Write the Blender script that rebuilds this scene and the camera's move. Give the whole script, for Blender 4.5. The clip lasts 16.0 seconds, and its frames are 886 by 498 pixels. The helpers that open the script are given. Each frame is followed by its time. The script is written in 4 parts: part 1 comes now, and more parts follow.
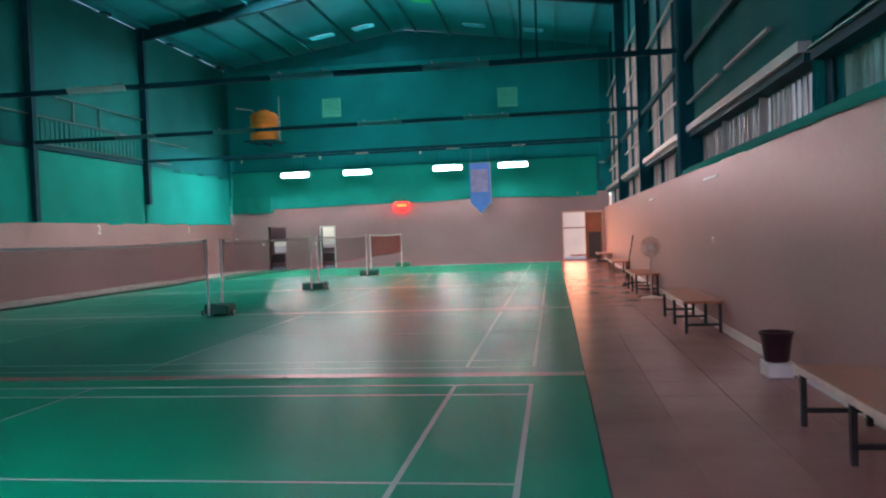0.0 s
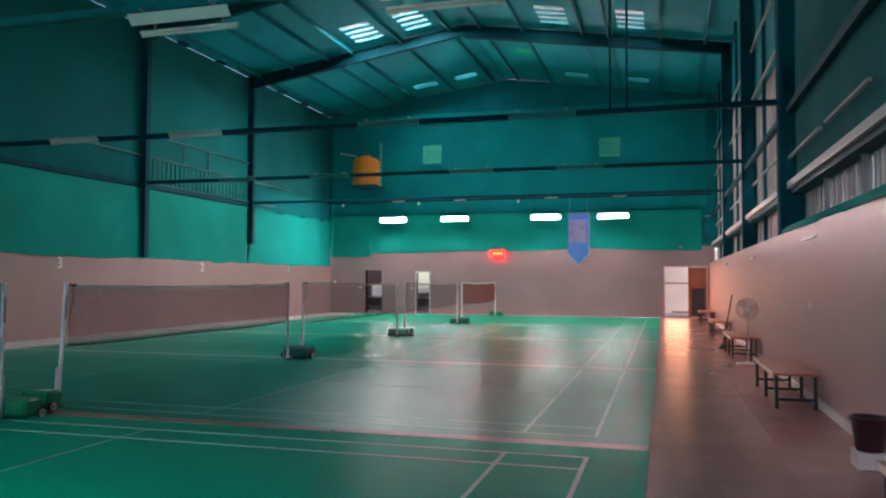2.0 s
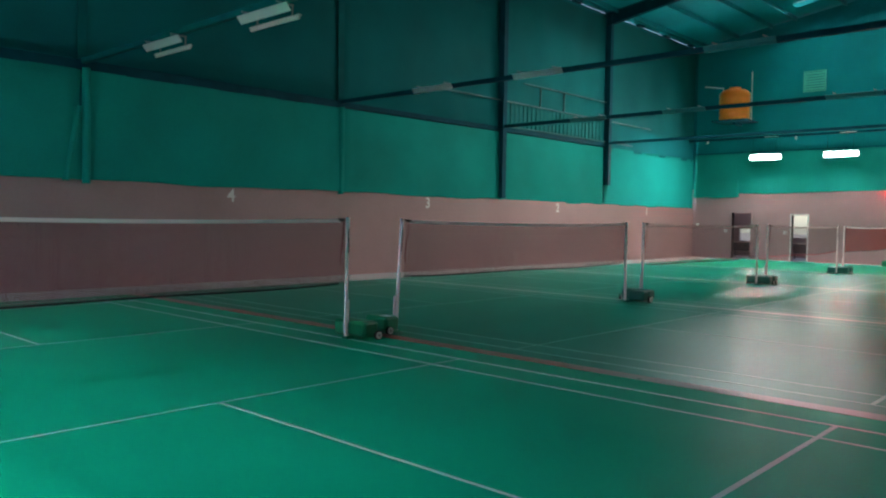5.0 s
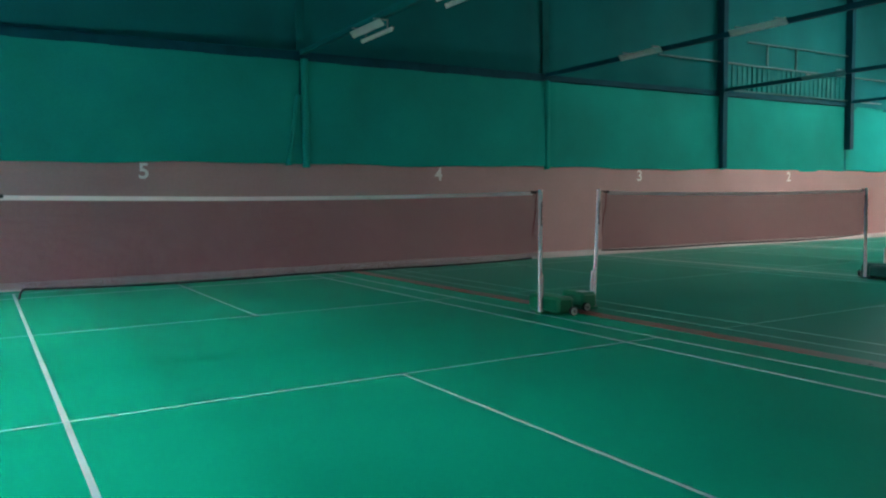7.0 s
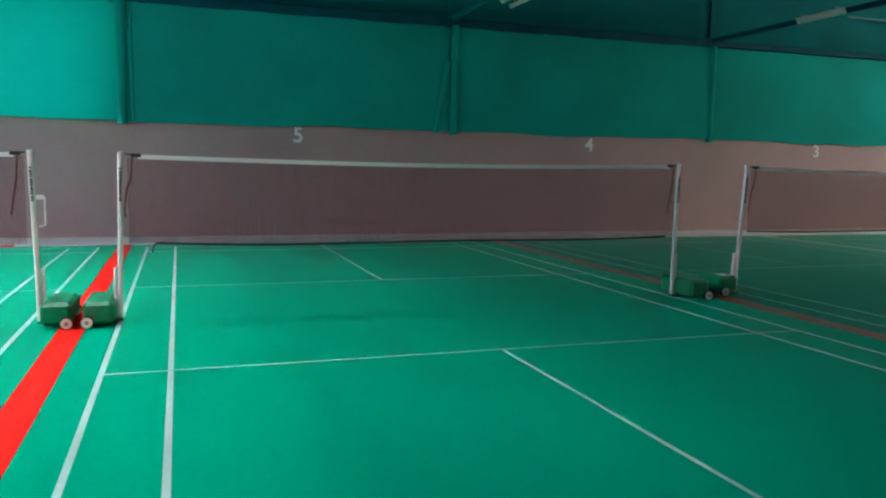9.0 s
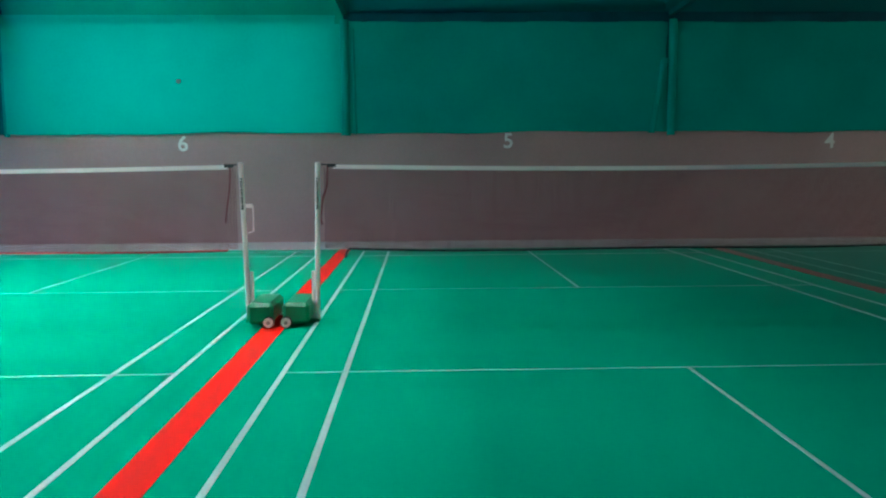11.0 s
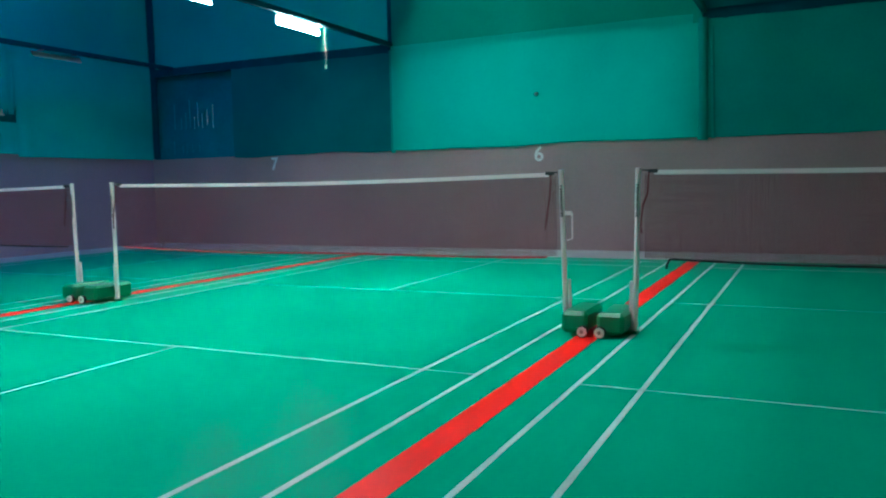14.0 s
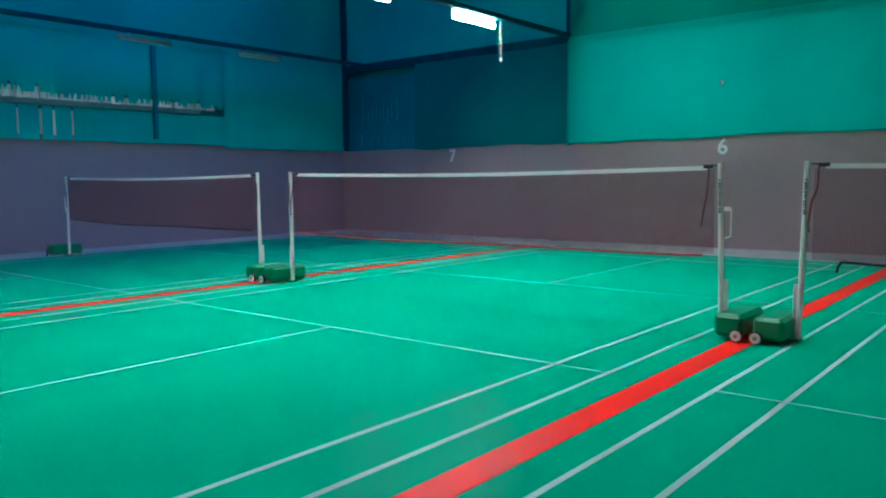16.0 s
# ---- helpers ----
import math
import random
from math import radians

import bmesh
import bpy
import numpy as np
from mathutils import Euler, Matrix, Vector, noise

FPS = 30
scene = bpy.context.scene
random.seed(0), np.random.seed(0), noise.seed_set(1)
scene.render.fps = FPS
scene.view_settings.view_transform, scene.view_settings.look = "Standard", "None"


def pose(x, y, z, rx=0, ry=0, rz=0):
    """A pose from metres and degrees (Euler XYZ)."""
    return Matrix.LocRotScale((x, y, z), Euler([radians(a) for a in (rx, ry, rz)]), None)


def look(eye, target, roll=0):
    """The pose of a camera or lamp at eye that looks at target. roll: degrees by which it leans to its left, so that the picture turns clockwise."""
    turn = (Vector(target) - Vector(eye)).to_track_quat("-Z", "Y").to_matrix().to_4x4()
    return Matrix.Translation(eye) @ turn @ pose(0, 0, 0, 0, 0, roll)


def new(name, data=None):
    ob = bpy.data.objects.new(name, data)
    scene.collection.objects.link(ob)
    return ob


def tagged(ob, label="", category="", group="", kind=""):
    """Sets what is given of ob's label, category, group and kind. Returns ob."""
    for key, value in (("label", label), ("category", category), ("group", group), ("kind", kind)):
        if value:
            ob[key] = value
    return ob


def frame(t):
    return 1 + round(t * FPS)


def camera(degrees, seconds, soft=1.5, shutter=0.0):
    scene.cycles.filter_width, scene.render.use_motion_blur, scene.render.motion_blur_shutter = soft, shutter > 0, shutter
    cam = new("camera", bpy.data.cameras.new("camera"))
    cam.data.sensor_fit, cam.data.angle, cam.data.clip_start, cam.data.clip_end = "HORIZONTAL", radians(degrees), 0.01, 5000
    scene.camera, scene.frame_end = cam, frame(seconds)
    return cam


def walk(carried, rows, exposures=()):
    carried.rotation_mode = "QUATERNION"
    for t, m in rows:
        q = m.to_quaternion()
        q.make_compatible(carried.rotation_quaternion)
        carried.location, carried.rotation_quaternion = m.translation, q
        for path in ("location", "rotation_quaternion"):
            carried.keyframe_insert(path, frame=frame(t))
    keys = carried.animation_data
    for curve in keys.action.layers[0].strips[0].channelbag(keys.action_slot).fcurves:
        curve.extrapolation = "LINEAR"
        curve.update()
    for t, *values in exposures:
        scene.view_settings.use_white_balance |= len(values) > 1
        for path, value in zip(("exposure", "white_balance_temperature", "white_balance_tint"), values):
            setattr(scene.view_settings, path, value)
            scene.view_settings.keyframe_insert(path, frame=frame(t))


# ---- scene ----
cam = camera(59.5, 16.0, soft=2.2)
PATH = [
    (0, (6.944, -4.665, 1.54), (6.661, -2.686, 1.497), -2.1),
    (0.5, (7.04, -4.549, 1.566), (6.698, -2.578, 1.589), -2.2),
    (1, (7.144, -4.419, 1.592), (6.726, -2.464, 1.661), -1.5),
    (1.5, (7.272, -4.312, 1.624), (6.786, -2.375, 1.709), -0.6),
    (2, (7.371, -4.227, 1.617), (6.824, -2.305, 1.698), 0.2),
    (2.5, (7.454, -4.097, 1.584), (6.826, -2.199, 1.646), 0.7),
    (3, (7.511, -3.915, 1.572), (6.758, -2.062, 1.612), 0.8),
    (3.5, (7.559, -3.806, 1.579), (6.665, -2.017, 1.596), 1.0),
    (4, (7.618, -3.679, 1.565), (6.564, -1.979, 1.556), 1.1),
    (4.5, (7.704, -3.565, 1.564), (6.491, -1.975, 1.522), 1.1),
    (5, (7.732, -3.459, 1.558), (6.372, -1.995, 1.483), 0.9),
    (7.5, (7.726, -2.888, 1.469), (5.968, -1.947, 1.32), -0.4),
    (8, (7.762, -2.738, 1.474), (5.964, -1.88, 1.296), 0.3),
    (8.5, (7.774, -2.605, 1.489), (5.934, -1.847, 1.287), 0.9),
    (9, (7.752, -2.491, 1.48), (5.869, -1.849, 1.27), 1.0),
    (11.5, (7.637, -1.914, 1.485), (5.648, -1.997, 1.292), -0.4),
    (12, (7.621, -1.822, 1.496), (5.642, -2.042, 1.311), -0.2),
    (12.5, (7.571, -1.752, 1.484), (5.611, -2.11, 1.305), -0.1),
    (13, (7.502, -1.673, 1.454), (5.579, -2.193, 1.283), -0.1),
    (13.5, (7.414, -1.603, 1.452), (5.545, -2.295, 1.283), -0.5),
    (14, (7.357, -1.517, 1.454), (5.559, -2.378, 1.288), -1.2),
    (14.5, (7.269, -1.415, 1.441), (5.55, -2.425, 1.276), -1.5),
    (15, (7.226, -1.302, 1.457), (5.581, -2.427, 1.283), -1.1),
    (15.5, (7.192, -1.221, 1.445), (5.606, -2.426, 1.270), -0.6),
    (16, (7.129, -1.161, 1.436), (5.594, -2.43, 1.259), -0.5),
]
EXPOSURES = [(0.0, 0.62, 6300, 16), (3.0, 0.57, 6300, 14), (5.0, 0.6, 6500, 12), (8.5, 0.81, 6600, 8), (12.5, 0.3, 6200, -3), (16.0, 0.14, 6000, -3)]
walk(cam, [(t, look(eye, target, roll)) for t, eye, target, roll in PATH], EXPOSURES)

# ---- world, sun, large lights ----
world = bpy.data.worlds.new("sky")
world.use_nodes = True
scene.world = world
wn = world.node_tree.nodes
sky = wn.new("ShaderNodeTexSky")
sky.sky_type, sky.sun_disc = "NISHITA", False
sky.sun_elevation, sky.sun_rotation = radians(58), radians(196)
wn["Background"].inputs["Strength"].default_value = 0.15
world.node_tree.links.new(sky.outputs["Color"], wn["Background"].inputs["Color"])
sun = new("sun", bpy.data.lights.new("sun", "SUN"))
sun.data.energy, sun.data.angle, sun.data.color = 2.0, radians(25), (1.0, 0.95, 0.88)
sun.matrix_world = look((0, 0, 0), (-0.15, 0.5, -0.85))

# the hall in plan: x across, y along; court 5 has its centre at the origin
XL, XR, YN, YF = -8.85, 9.3, -18.2, 32.0
EAVE, RIDGE, XRIDGE = 9.9, 11.3, 0.2
ROWS_Y = [-17.3, -10.5, -3.5, 3.3, 10.2, 17.1, 23.85]
COURTS = [(1, 27.35), (2, 20.6), (3, 13.85), (4, 7.06), (5, 0.0), (6, -6.85), (7, -13.7)]
SKY_Y = [-13.6, -6.7, 0.3, 7.2, 14.6, 22.4, 30.4]


def roof_z(x):
    return RIDGE - (RIDGE - EAVE) * abs(x - XRIDGE) / (XR - XRIDGE)


def day_lamp(name, m, sx, sy, watts, color):
    ob = new(name, bpy.data.lights.new(name, "AREA"))
    ob.data.shape, ob.data.size, ob.data.size_y = "RECTANGLE", sx, sy
    ob.data.energy, ob.data.color = watts, color
    ob.matrix_world = m
    return ob


SKY_L = [(-3.9, -2.8), (-1.9, -0.9)]
SKY_R = [(3.2, 4.2), (5.9, 6.8)]
GREEN_PANE = (1.5, 2.3, 26.95, 27.4)
HALF = [1.15, 1.15, 1.15, 1.15, 1.15, 1.0, 0.32]
# Added lamps over the skylights; watts and tints vary by bay to shape light.
for k, y in enumerate(SKY_Y):
    watts = [1050, 780, 8, 20, 250, 2100, 950][k]
    watts_e = [720, 450, 90, 60, 180, 740, 350][k]
    tint = (0.06, 0.27, 1.0) if k == 0 else ((0.84, 0.98, 1.0) if k == 1 else (0.97, 1.0, 0.98))
    tint_e = tint if k == 0 else (1.0, 0.87, 0.8)
    for ob in (day_lamp("skylight_lamp", pose(-2.4, y, roof_z(-2.4) + 0.3, 0, -9, 0), 2.8, 2.0, watts, tint),
               day_lamp("skylight_lamp", pose(5.0, y, roof_z(5.0) + 0.3, 0, 9, 0), 3.4, 2.0, watts_e, tint_e)):
        ob.data.spread = radians((180, 75)[k] if k < 2 else 180)
day_lamp("doorway_lamp", pose(7.95, YF + 0.18, 1.2, -90, 0, 0), 1.0, 2.0, 24, (1.0, 0.34, 0.15))
# Unseen lamps added behind the west cloth to make two bays glow.
day_lamp("cloth_backlight", pose(XL - 2.8, 28.3, 3.6, 0, -90, 0), 2.0, 2.4, 340, (0.95, 1.0, 1.0))
day_lamp("cloth_backlight", pose(XL - 0.9, -6.9, 3.4, 0, -90, 0), 2.2, 5.6, 22, (0.9, 1.0, 1.0))


# ---- materials ----
def material(name, base, rough=0.6, metal=0.0, var=0.12, scale=2.0, fine=40.0, bump=0.0, bump_scale=60.0, tint=None, spec=0.5,
             random_amount=0.0, gloss_var=0.2):
    """Principled surface with colour variation at two scales, wear in the gloss and a fine relief."""
    m = bpy.data.materials.new(name)
    m.use_nodes = True
    n, l = m.node_tree.nodes, m.node_tree.links
    b = n["Principled BSDF"]
    b.inputs["Roughness"].default_value, b.inputs["Metallic"].default_value = rough, metal
    b.inputs["Specular IOR Level"].default_value = spec
    tc = n.new("ShaderNodeTexCoord")
    big, small = n.new("ShaderNodeTexNoise"), n.new("ShaderNodeTexNoise")
    big.inputs["Scale"].default_value, big.inputs["Detail"].default_value = scale, 4
    small.inputs["Scale"].default_value, small.inputs["Detail"].default_value = fine, 3
    geo = n.new("ShaderNodeNewGeometry")
    for t in (big, small):
        l.new(geo.outputs["Position"], t.inputs["Vector"])
    add = n.new("ShaderNodeMath")
    add.operation = "MULTIPLY_ADD"
    add.inputs[1].default_value = 0.35
    l.new(small.outputs["Fac"], add.inputs[0])
    l.new(big.outputs["Fac"], add.inputs[2])
    ramp = n.new("ShaderNodeMapRange")
    ramp.inputs["From Min"].default_value, ramp.inputs["From Max"].default_value = 0.35, 1.0
    l.new(add.outputs[0], ramp.inputs["Value"])
    mix = n.new("ShaderNodeMix")
    mix.data_type = "RGBA"
    dark = tint if tint else tuple(c * (1 - 1.6 * var) for c in base)
    light = tuple(min(1, c * (1 + var)) for c in base)
    mix.inputs["A"].default_value, mix.inputs["B"].default_value = (*dark, 1), (*light, 1)
    l.new(ramp.outputs["Result"], mix.inputs["Factor"])
    out = mix.outputs["Result"]
    if random_amount:
        info, hsv, mr = n.new("ShaderNodeObjectInfo"), n.new("ShaderNodeHueSaturation"), n.new("ShaderNodeMapRange")
        mr.inputs["To Min"].default_value, mr.inputs["To Max"].default_value = 1 - random_amount, 1 + random_amount
        l.new(info.outputs["Random"], mr.inputs["Value"])
        l.new(mr.outputs["Result"], hsv.inputs["Value"])
        l.new(out, hsv.inputs["Color"])
        out = hsv.outputs["Color"]
    l.new(out, b.inputs["Base Color"])
    rr = n.new("ShaderNodeMapRange")
    rr.inputs["To Min"].default_value, rr.inputs["To Max"].default_value = rough * (1 - gloss_var), min(1, rough * (1 + gloss_var))
    l.new(big.outputs["Fac"], rr.inputs["Value"])
    l.new(rr.outputs["Result"], b.inputs["Roughness"])
    if bump:
        bp, nz = n.new("ShaderNodeBump"), n.new("ShaderNodeTexNoise")
        nz.inputs["Scale"].default_value, nz.inputs["Detail"].default_value = bump_scale, 4
        bp.inputs["Strength"].default_value, bp.inputs["Distance"].default_value = bump, 0.01
        l.new(geo.outputs["Position"], nz.inputs["Vector"])
        l.new(nz.outputs["Fac"], bp.inputs["Height"])
        l.new(bp.outputs["Normal"], b.inputs["Normal"])
    return m


def glowing(name, color, strength):
    m = bpy.data.materials.new(name)
    m.use_nodes = True
    b = m.node_tree.nodes["Principled BSDF"]
    b.inputs["Base Color"].default_value = (*color, 1)
    b.inputs["Emission Color"].default_value = (*color, 1)
    b.inputs["Emission Strength"].default_value = strength
    return m


def cloth_material(name, base, through_part):
    """Woven shade cloth: matt, with some light passing through it."""
    m = material(name, base, 0.9, 0, 0.16, 0.6, 25, 0.25, 220, spec=0.15)
    n, l = m.node_tree.nodes, m.node_tree.links
    tr, mx = n.new("ShaderNodeBsdfTranslucent"), n.new("ShaderNodeMixShader")
    tr.inputs["Color"].default_value = (*base, 1)
    mx.inputs["Fac"].default_value = through_part
    l.new(n["Principled BSDF"].outputs[0], mx.inputs[1])
    l.new(tr.outputs[0], mx.inputs[2])
    l.new(mx.outputs[0], n["Material Output"].inputs["Surface"])
    return m


def pane_material(name, color, clear, streaks=0.0):
    """A weathered translucent sheet: part clear, part milky."""
    m = material(name, color, 0.5, 0, 0.2, 3, 30)
    n, l = m.node_tree.nodes, m.node_tree.links
    tr, mx = n.new("ShaderNodeBsdfTransparent"), n.new("ShaderNodeMixShader")
    tr.inputs["Color"].default_value = (*color, 1)
    mx.inputs["Fac"].default_value = clear
    if streaks:
        geo, mp, nz, mr = n.new("ShaderNodeNewGeometry"), n.new("ShaderNodeMapping"), n.new("ShaderNodeTexNoise"), n.new("ShaderNodeMapRange")
        mp.inputs["Scale"].default_value = (streaks, streaks, 0.5)
        nz.inputs["Scale"].default_value, nz.inputs["Detail"].default_value = 1.0, 3
        mr.inputs["From Min"].default_value, mr.inputs["From Max"].default_value = 0.42, 0.66
        mr.inputs["To Min"].default_value, mr.inputs["To Max"].default_value = 0.03, clear
        l.new(geo.outputs["Position"], mp.inputs["Vector"])
        l.new(mp.outputs["Vector"], nz.inputs["Vector"])
        l.new(nz.outputs["Fac"], mr.inputs["Value"])
        l.new(mr.outputs["Result"], mx.inputs["Fac"])
    l.new(n["Principled BSDF"].outputs[0], mx.inputs[1])
    l.new(tr.outputs[0], mx.inputs[2])
    l.new(mx.outputs[0], n["Material Output"].inputs["Surface"])
    return m


def satin(m, amount, rough):
    """Give a surface a waxed sheen that falls off sharply round the mirror direction."""
    n, l = m.node_tree.nodes, m.node_tree.links
    b = n["Principled BSDF"]
    b.inputs["Specular IOR Level"].default_value = 0.0
    gl, mx, mr = n.new("ShaderNodeBsdfAnisotropic"), n.new("ShaderNodeMixShader"), n.new("ShaderNodeMath")
    gl.distribution = "BECKMANN"
    mr.operation = "MULTIPLY"
    mr.inputs[1].default_value = rough / 0.35
    l.new(b.inputs["Roughness"].links[0].from_socket, mr.inputs[0])
    l.new(mr.outputs[0], gl.inputs["Roughness"])
    mx.inputs["Fac"].default_value = amount
    l.new(b.outputs[0], mx.inputs[1])
    l.new(gl.outputs[0], mx.inputs[2])
    l.new(mx.outputs[0], n["Material Output"].inputs["Surface"])


M_MAT = material("court_vinyl", (0.0008, 0.315, 0.176), 0.35, 0, 0.09, 0.4, 30, spec=0.008, gloss_var=0.08)
# Base darkened and sheen raised so this stretch carries the far reflections.
M_MAT_GLOSS = material("dark_glossy_court_vinyl", (0.0005, 0.22, 0.145), 0.35, 0, 0.12, 0.5, 30, spec=0.055, gloss_var=0.14)
satin(M_MAT_GLOSS, 0.2, 0.385)
M_LINE = material("line_paint", (0.38, 0.51, 0.48), 0.5, 0, 0.18, 1.3, 45, tint=(0.28, 0.37, 0.34), spec=0.15)
# Greener copy of the line paint that cancels the pink light out east.
M_LINE_EAST = material("greened_line_paint", (0.29, 0.5, 0.44), 0.5, 0, 0.18, 1.3, 45, tint=(0.2, 0.39, 0.34), spec=0.15)
M_LINE_THIN = material("thin_line_paint", (0.34, 0.45, 0.41), 0.45, 0, 0.2, 1.3, 45, tint=(0.16, 0.36, 0.3))
M_RED = material("red_tape", (0.95, 0.007, 0.004), 0.42, 0, 0.08, 1.2, 40, spec=0.12)
M_RED2 = material("dull_red_tape_with_sheen", (0.3, 0.03, 0.028), 0.3, 0, 0.3, 1.6, 40, spec=0.45, tint=(0.1, 0.05, 0.04))
# Blends to pale grey towards the east, painting the strip's reflected light.
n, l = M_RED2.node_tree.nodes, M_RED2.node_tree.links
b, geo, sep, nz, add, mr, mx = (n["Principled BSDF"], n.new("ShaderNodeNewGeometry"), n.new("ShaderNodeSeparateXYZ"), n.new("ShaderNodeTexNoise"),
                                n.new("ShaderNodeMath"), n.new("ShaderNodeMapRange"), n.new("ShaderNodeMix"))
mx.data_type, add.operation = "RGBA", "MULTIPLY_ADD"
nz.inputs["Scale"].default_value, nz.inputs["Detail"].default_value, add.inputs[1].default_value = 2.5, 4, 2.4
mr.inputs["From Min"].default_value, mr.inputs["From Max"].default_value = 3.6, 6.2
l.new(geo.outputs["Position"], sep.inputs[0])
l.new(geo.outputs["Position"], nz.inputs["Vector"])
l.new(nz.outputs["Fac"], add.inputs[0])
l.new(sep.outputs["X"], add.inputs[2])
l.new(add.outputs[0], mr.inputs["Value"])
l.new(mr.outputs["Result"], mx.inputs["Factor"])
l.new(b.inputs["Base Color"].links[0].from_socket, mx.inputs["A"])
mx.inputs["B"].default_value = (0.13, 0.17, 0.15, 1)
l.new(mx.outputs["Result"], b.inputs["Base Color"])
# Greened so pink lamps and the sign's glow don't redden the far strips.
M_RED3 = material("grey_green_tape", (0.12, 0.25, 0.2), 0.3, 0, 0.25, 1.6, 40, spec=0.45)
M_LINE_OLD = material("worn_line_paint", (0.2, 0.4, 0.33), 0.36, 0, 0.2, 1.3, 45, spec=0.25, tint=(0.06, 0.26, 0.2))
# Grey tile with the walkway's warm light put into its base colour.
M_TILE = material("grey_tile_warm_tint", (0.44, 0.185, 0.15), 0.25, 0, 0.14, 1.5, 60, random_amount=0.02, spec=0.55, gloss_var=0.1)
M_GROUT = material("grout", (0.24, 0.11, 0.095), 0.5, 0, 0.2, 3, 50)
M_CONC = material("pale_concrete", (0.52, 0.46, 0.43), 0.6, 0, 0.2, 1.0, 25, 0.1, 90)
# Wall paint tinted to the light on each wall: pink east, mauve ends.
M_WALL_E = material("wall_paint_warm_tint", (0.49, 0.24, 0.215), 0.42, 0, 0.12, 0.45, 18, 0.08, 70)
M_WALL_N = material("wall_paint_mauve_tint", (0.36, 0.235, 0.245), 0.5, 0, 0.12, 0.45, 18, 0.08, 70)
M_WALL_S = material("wall_paint_blue_tint", (0.27, 0.2, 0.26), 0.5, 0, 0.12, 0.45, 18, 0.08, 70)
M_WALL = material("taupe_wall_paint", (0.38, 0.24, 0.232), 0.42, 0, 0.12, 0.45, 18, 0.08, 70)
M_CLAD = material("green_cladding", (0.002, 0.19, 0.22), 0.65, 0, 0.22, 0.7, 14, 0.05, 60, spec=0.1)
# Steel coloured like the cloth so these beams and columns blend in.
M_STEELG = material("cloth_toned_steel", (0.003, 0.13, 0.13), 0.6, 0, 0.2, 2, 40, spec=0.05)
M_PURLIN = material("purlin_paint", (0.002, 0.2, 0.24), 0.6, 0, 0.2, 2, 40, spec=0.15)
M_RAFTER = material("rafter_paint", (0.002, 0.045, 0.06), 0.7, 0, 0.2, 2, 40, spec=0.05)
M_ROOF = material("roof_sheet", (0.002, 0.27, 0.325), 0.6, 0, 0.2, 0.5, 12, spec=0.1)
M_STEEL = material("painted_steel", (0.004, 0.07, 0.095), 0.55, 0.0, 0.2, 2, 40, 0.05, 80, spec=0.06)
# Cloth copies lightened or darkened to follow the light on each bay.
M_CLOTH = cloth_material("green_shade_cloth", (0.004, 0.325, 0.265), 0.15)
M_CLOTH2 = cloth_material("shade_cloth_dim", (0.003, 0.16, 0.163), 0.15)
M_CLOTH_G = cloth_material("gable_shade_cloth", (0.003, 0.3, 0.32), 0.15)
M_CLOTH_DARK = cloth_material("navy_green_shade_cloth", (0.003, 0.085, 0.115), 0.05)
M_CLOTH6 = cloth_material("shade_cloth_lit", (0.003, 0.5, 0.37), 0.28)
M_CLOTH3 = cloth_material("shade_cloth_half_lit", (0.003, 0.34, 0.23), 0.15)
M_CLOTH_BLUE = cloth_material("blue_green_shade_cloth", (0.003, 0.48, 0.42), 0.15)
M_WHITE = material("white_enamel", (0.72, 0.72, 0.7), 0.35, 0, 0.06, 5, 60)
M_POST = material("post_paint", (0.96, 0.76, 0.755), 0.4, 0, 0.08, 8, 80)
M_BASE = material("base_green_paint", (0.005, 0.21, 0.095), 0.4, 0, 0.14, 6, 60, 0.05, 120)
M_BASE2 = material("base_dark_green_paint", (0.006, 0.125, 0.1), 0.45, 0, 0.14, 6, 60, 0.05, 120)
M_BLACK = material("black_rubber", (0.018, 0.018, 0.02), 0.7, 0, 0.15, 10, 80)
M_NET = material("net_cord", (0.13, 0.021, 0.026), 0.8, 0, 0.15, 5, 60)
M_TAPE = material("net_tape", (0.92, 0.78, 0.79), 0.7, 0, 0.07, 4, 60, 0.1, 160)
# Close to the wall colour, so nets 2 and 3 barely show.
M_NET2 = material("taupe_net_cord", (0.17, 0.09, 0.085), 0.8, 0, 0.15, 5, 60)
M_NET3 = material("red_net_cord", (0.36, 0.05, 0.04), 0.8, 0, 0.15, 5, 60)
M_TAPE2 = material("brownish_net_tape", (0.58, 0.42, 0.4), 0.75, 0, 0.2, 3, 60, 0.1, 160)
M_STRAP = material("maroon_strap", (0.14, 0.02, 0.025), 0.7, 0, 0.15, 8, 60)
M_REDCORD = material("red_cord", (0.5, 0.025, 0.035), 0.7, 0, 0.15, 8, 60)
M_WOOD = material("bench_wood", (0.52, 0.165, 0.08), 0.32, 0, 0.2, 3, 40, 0.08, 60)
M_VENT = material("vent_slat", (0.05, 0.55, 0.4), 0.6, 0, 0.08, 4, 40)
M_FAN = material("fan_grey", (0.72, 0.47, 0.41), 0.5, 0.1, 0.1, 6, 60)
M_CREAM = material("warm_white_plastic", (0.86, 0.66, 0.6), 0.4, 0, 0.08, 6, 60)
M_BUCKET = material("dark_maroon_plastic", (0.045, 0.013, 0.02), 0.35, 0, 0.12, 6, 60, spec=0.35)
M_EDGE = material("bench_edge", (0.88, 0.58, 0.45), 0.5, 0, 0.15, 6, 60)
M_LEG = material("bench_steel", (0.035, 0.022, 0.022), 0.5, 0.2, 0.2, 8, 60)
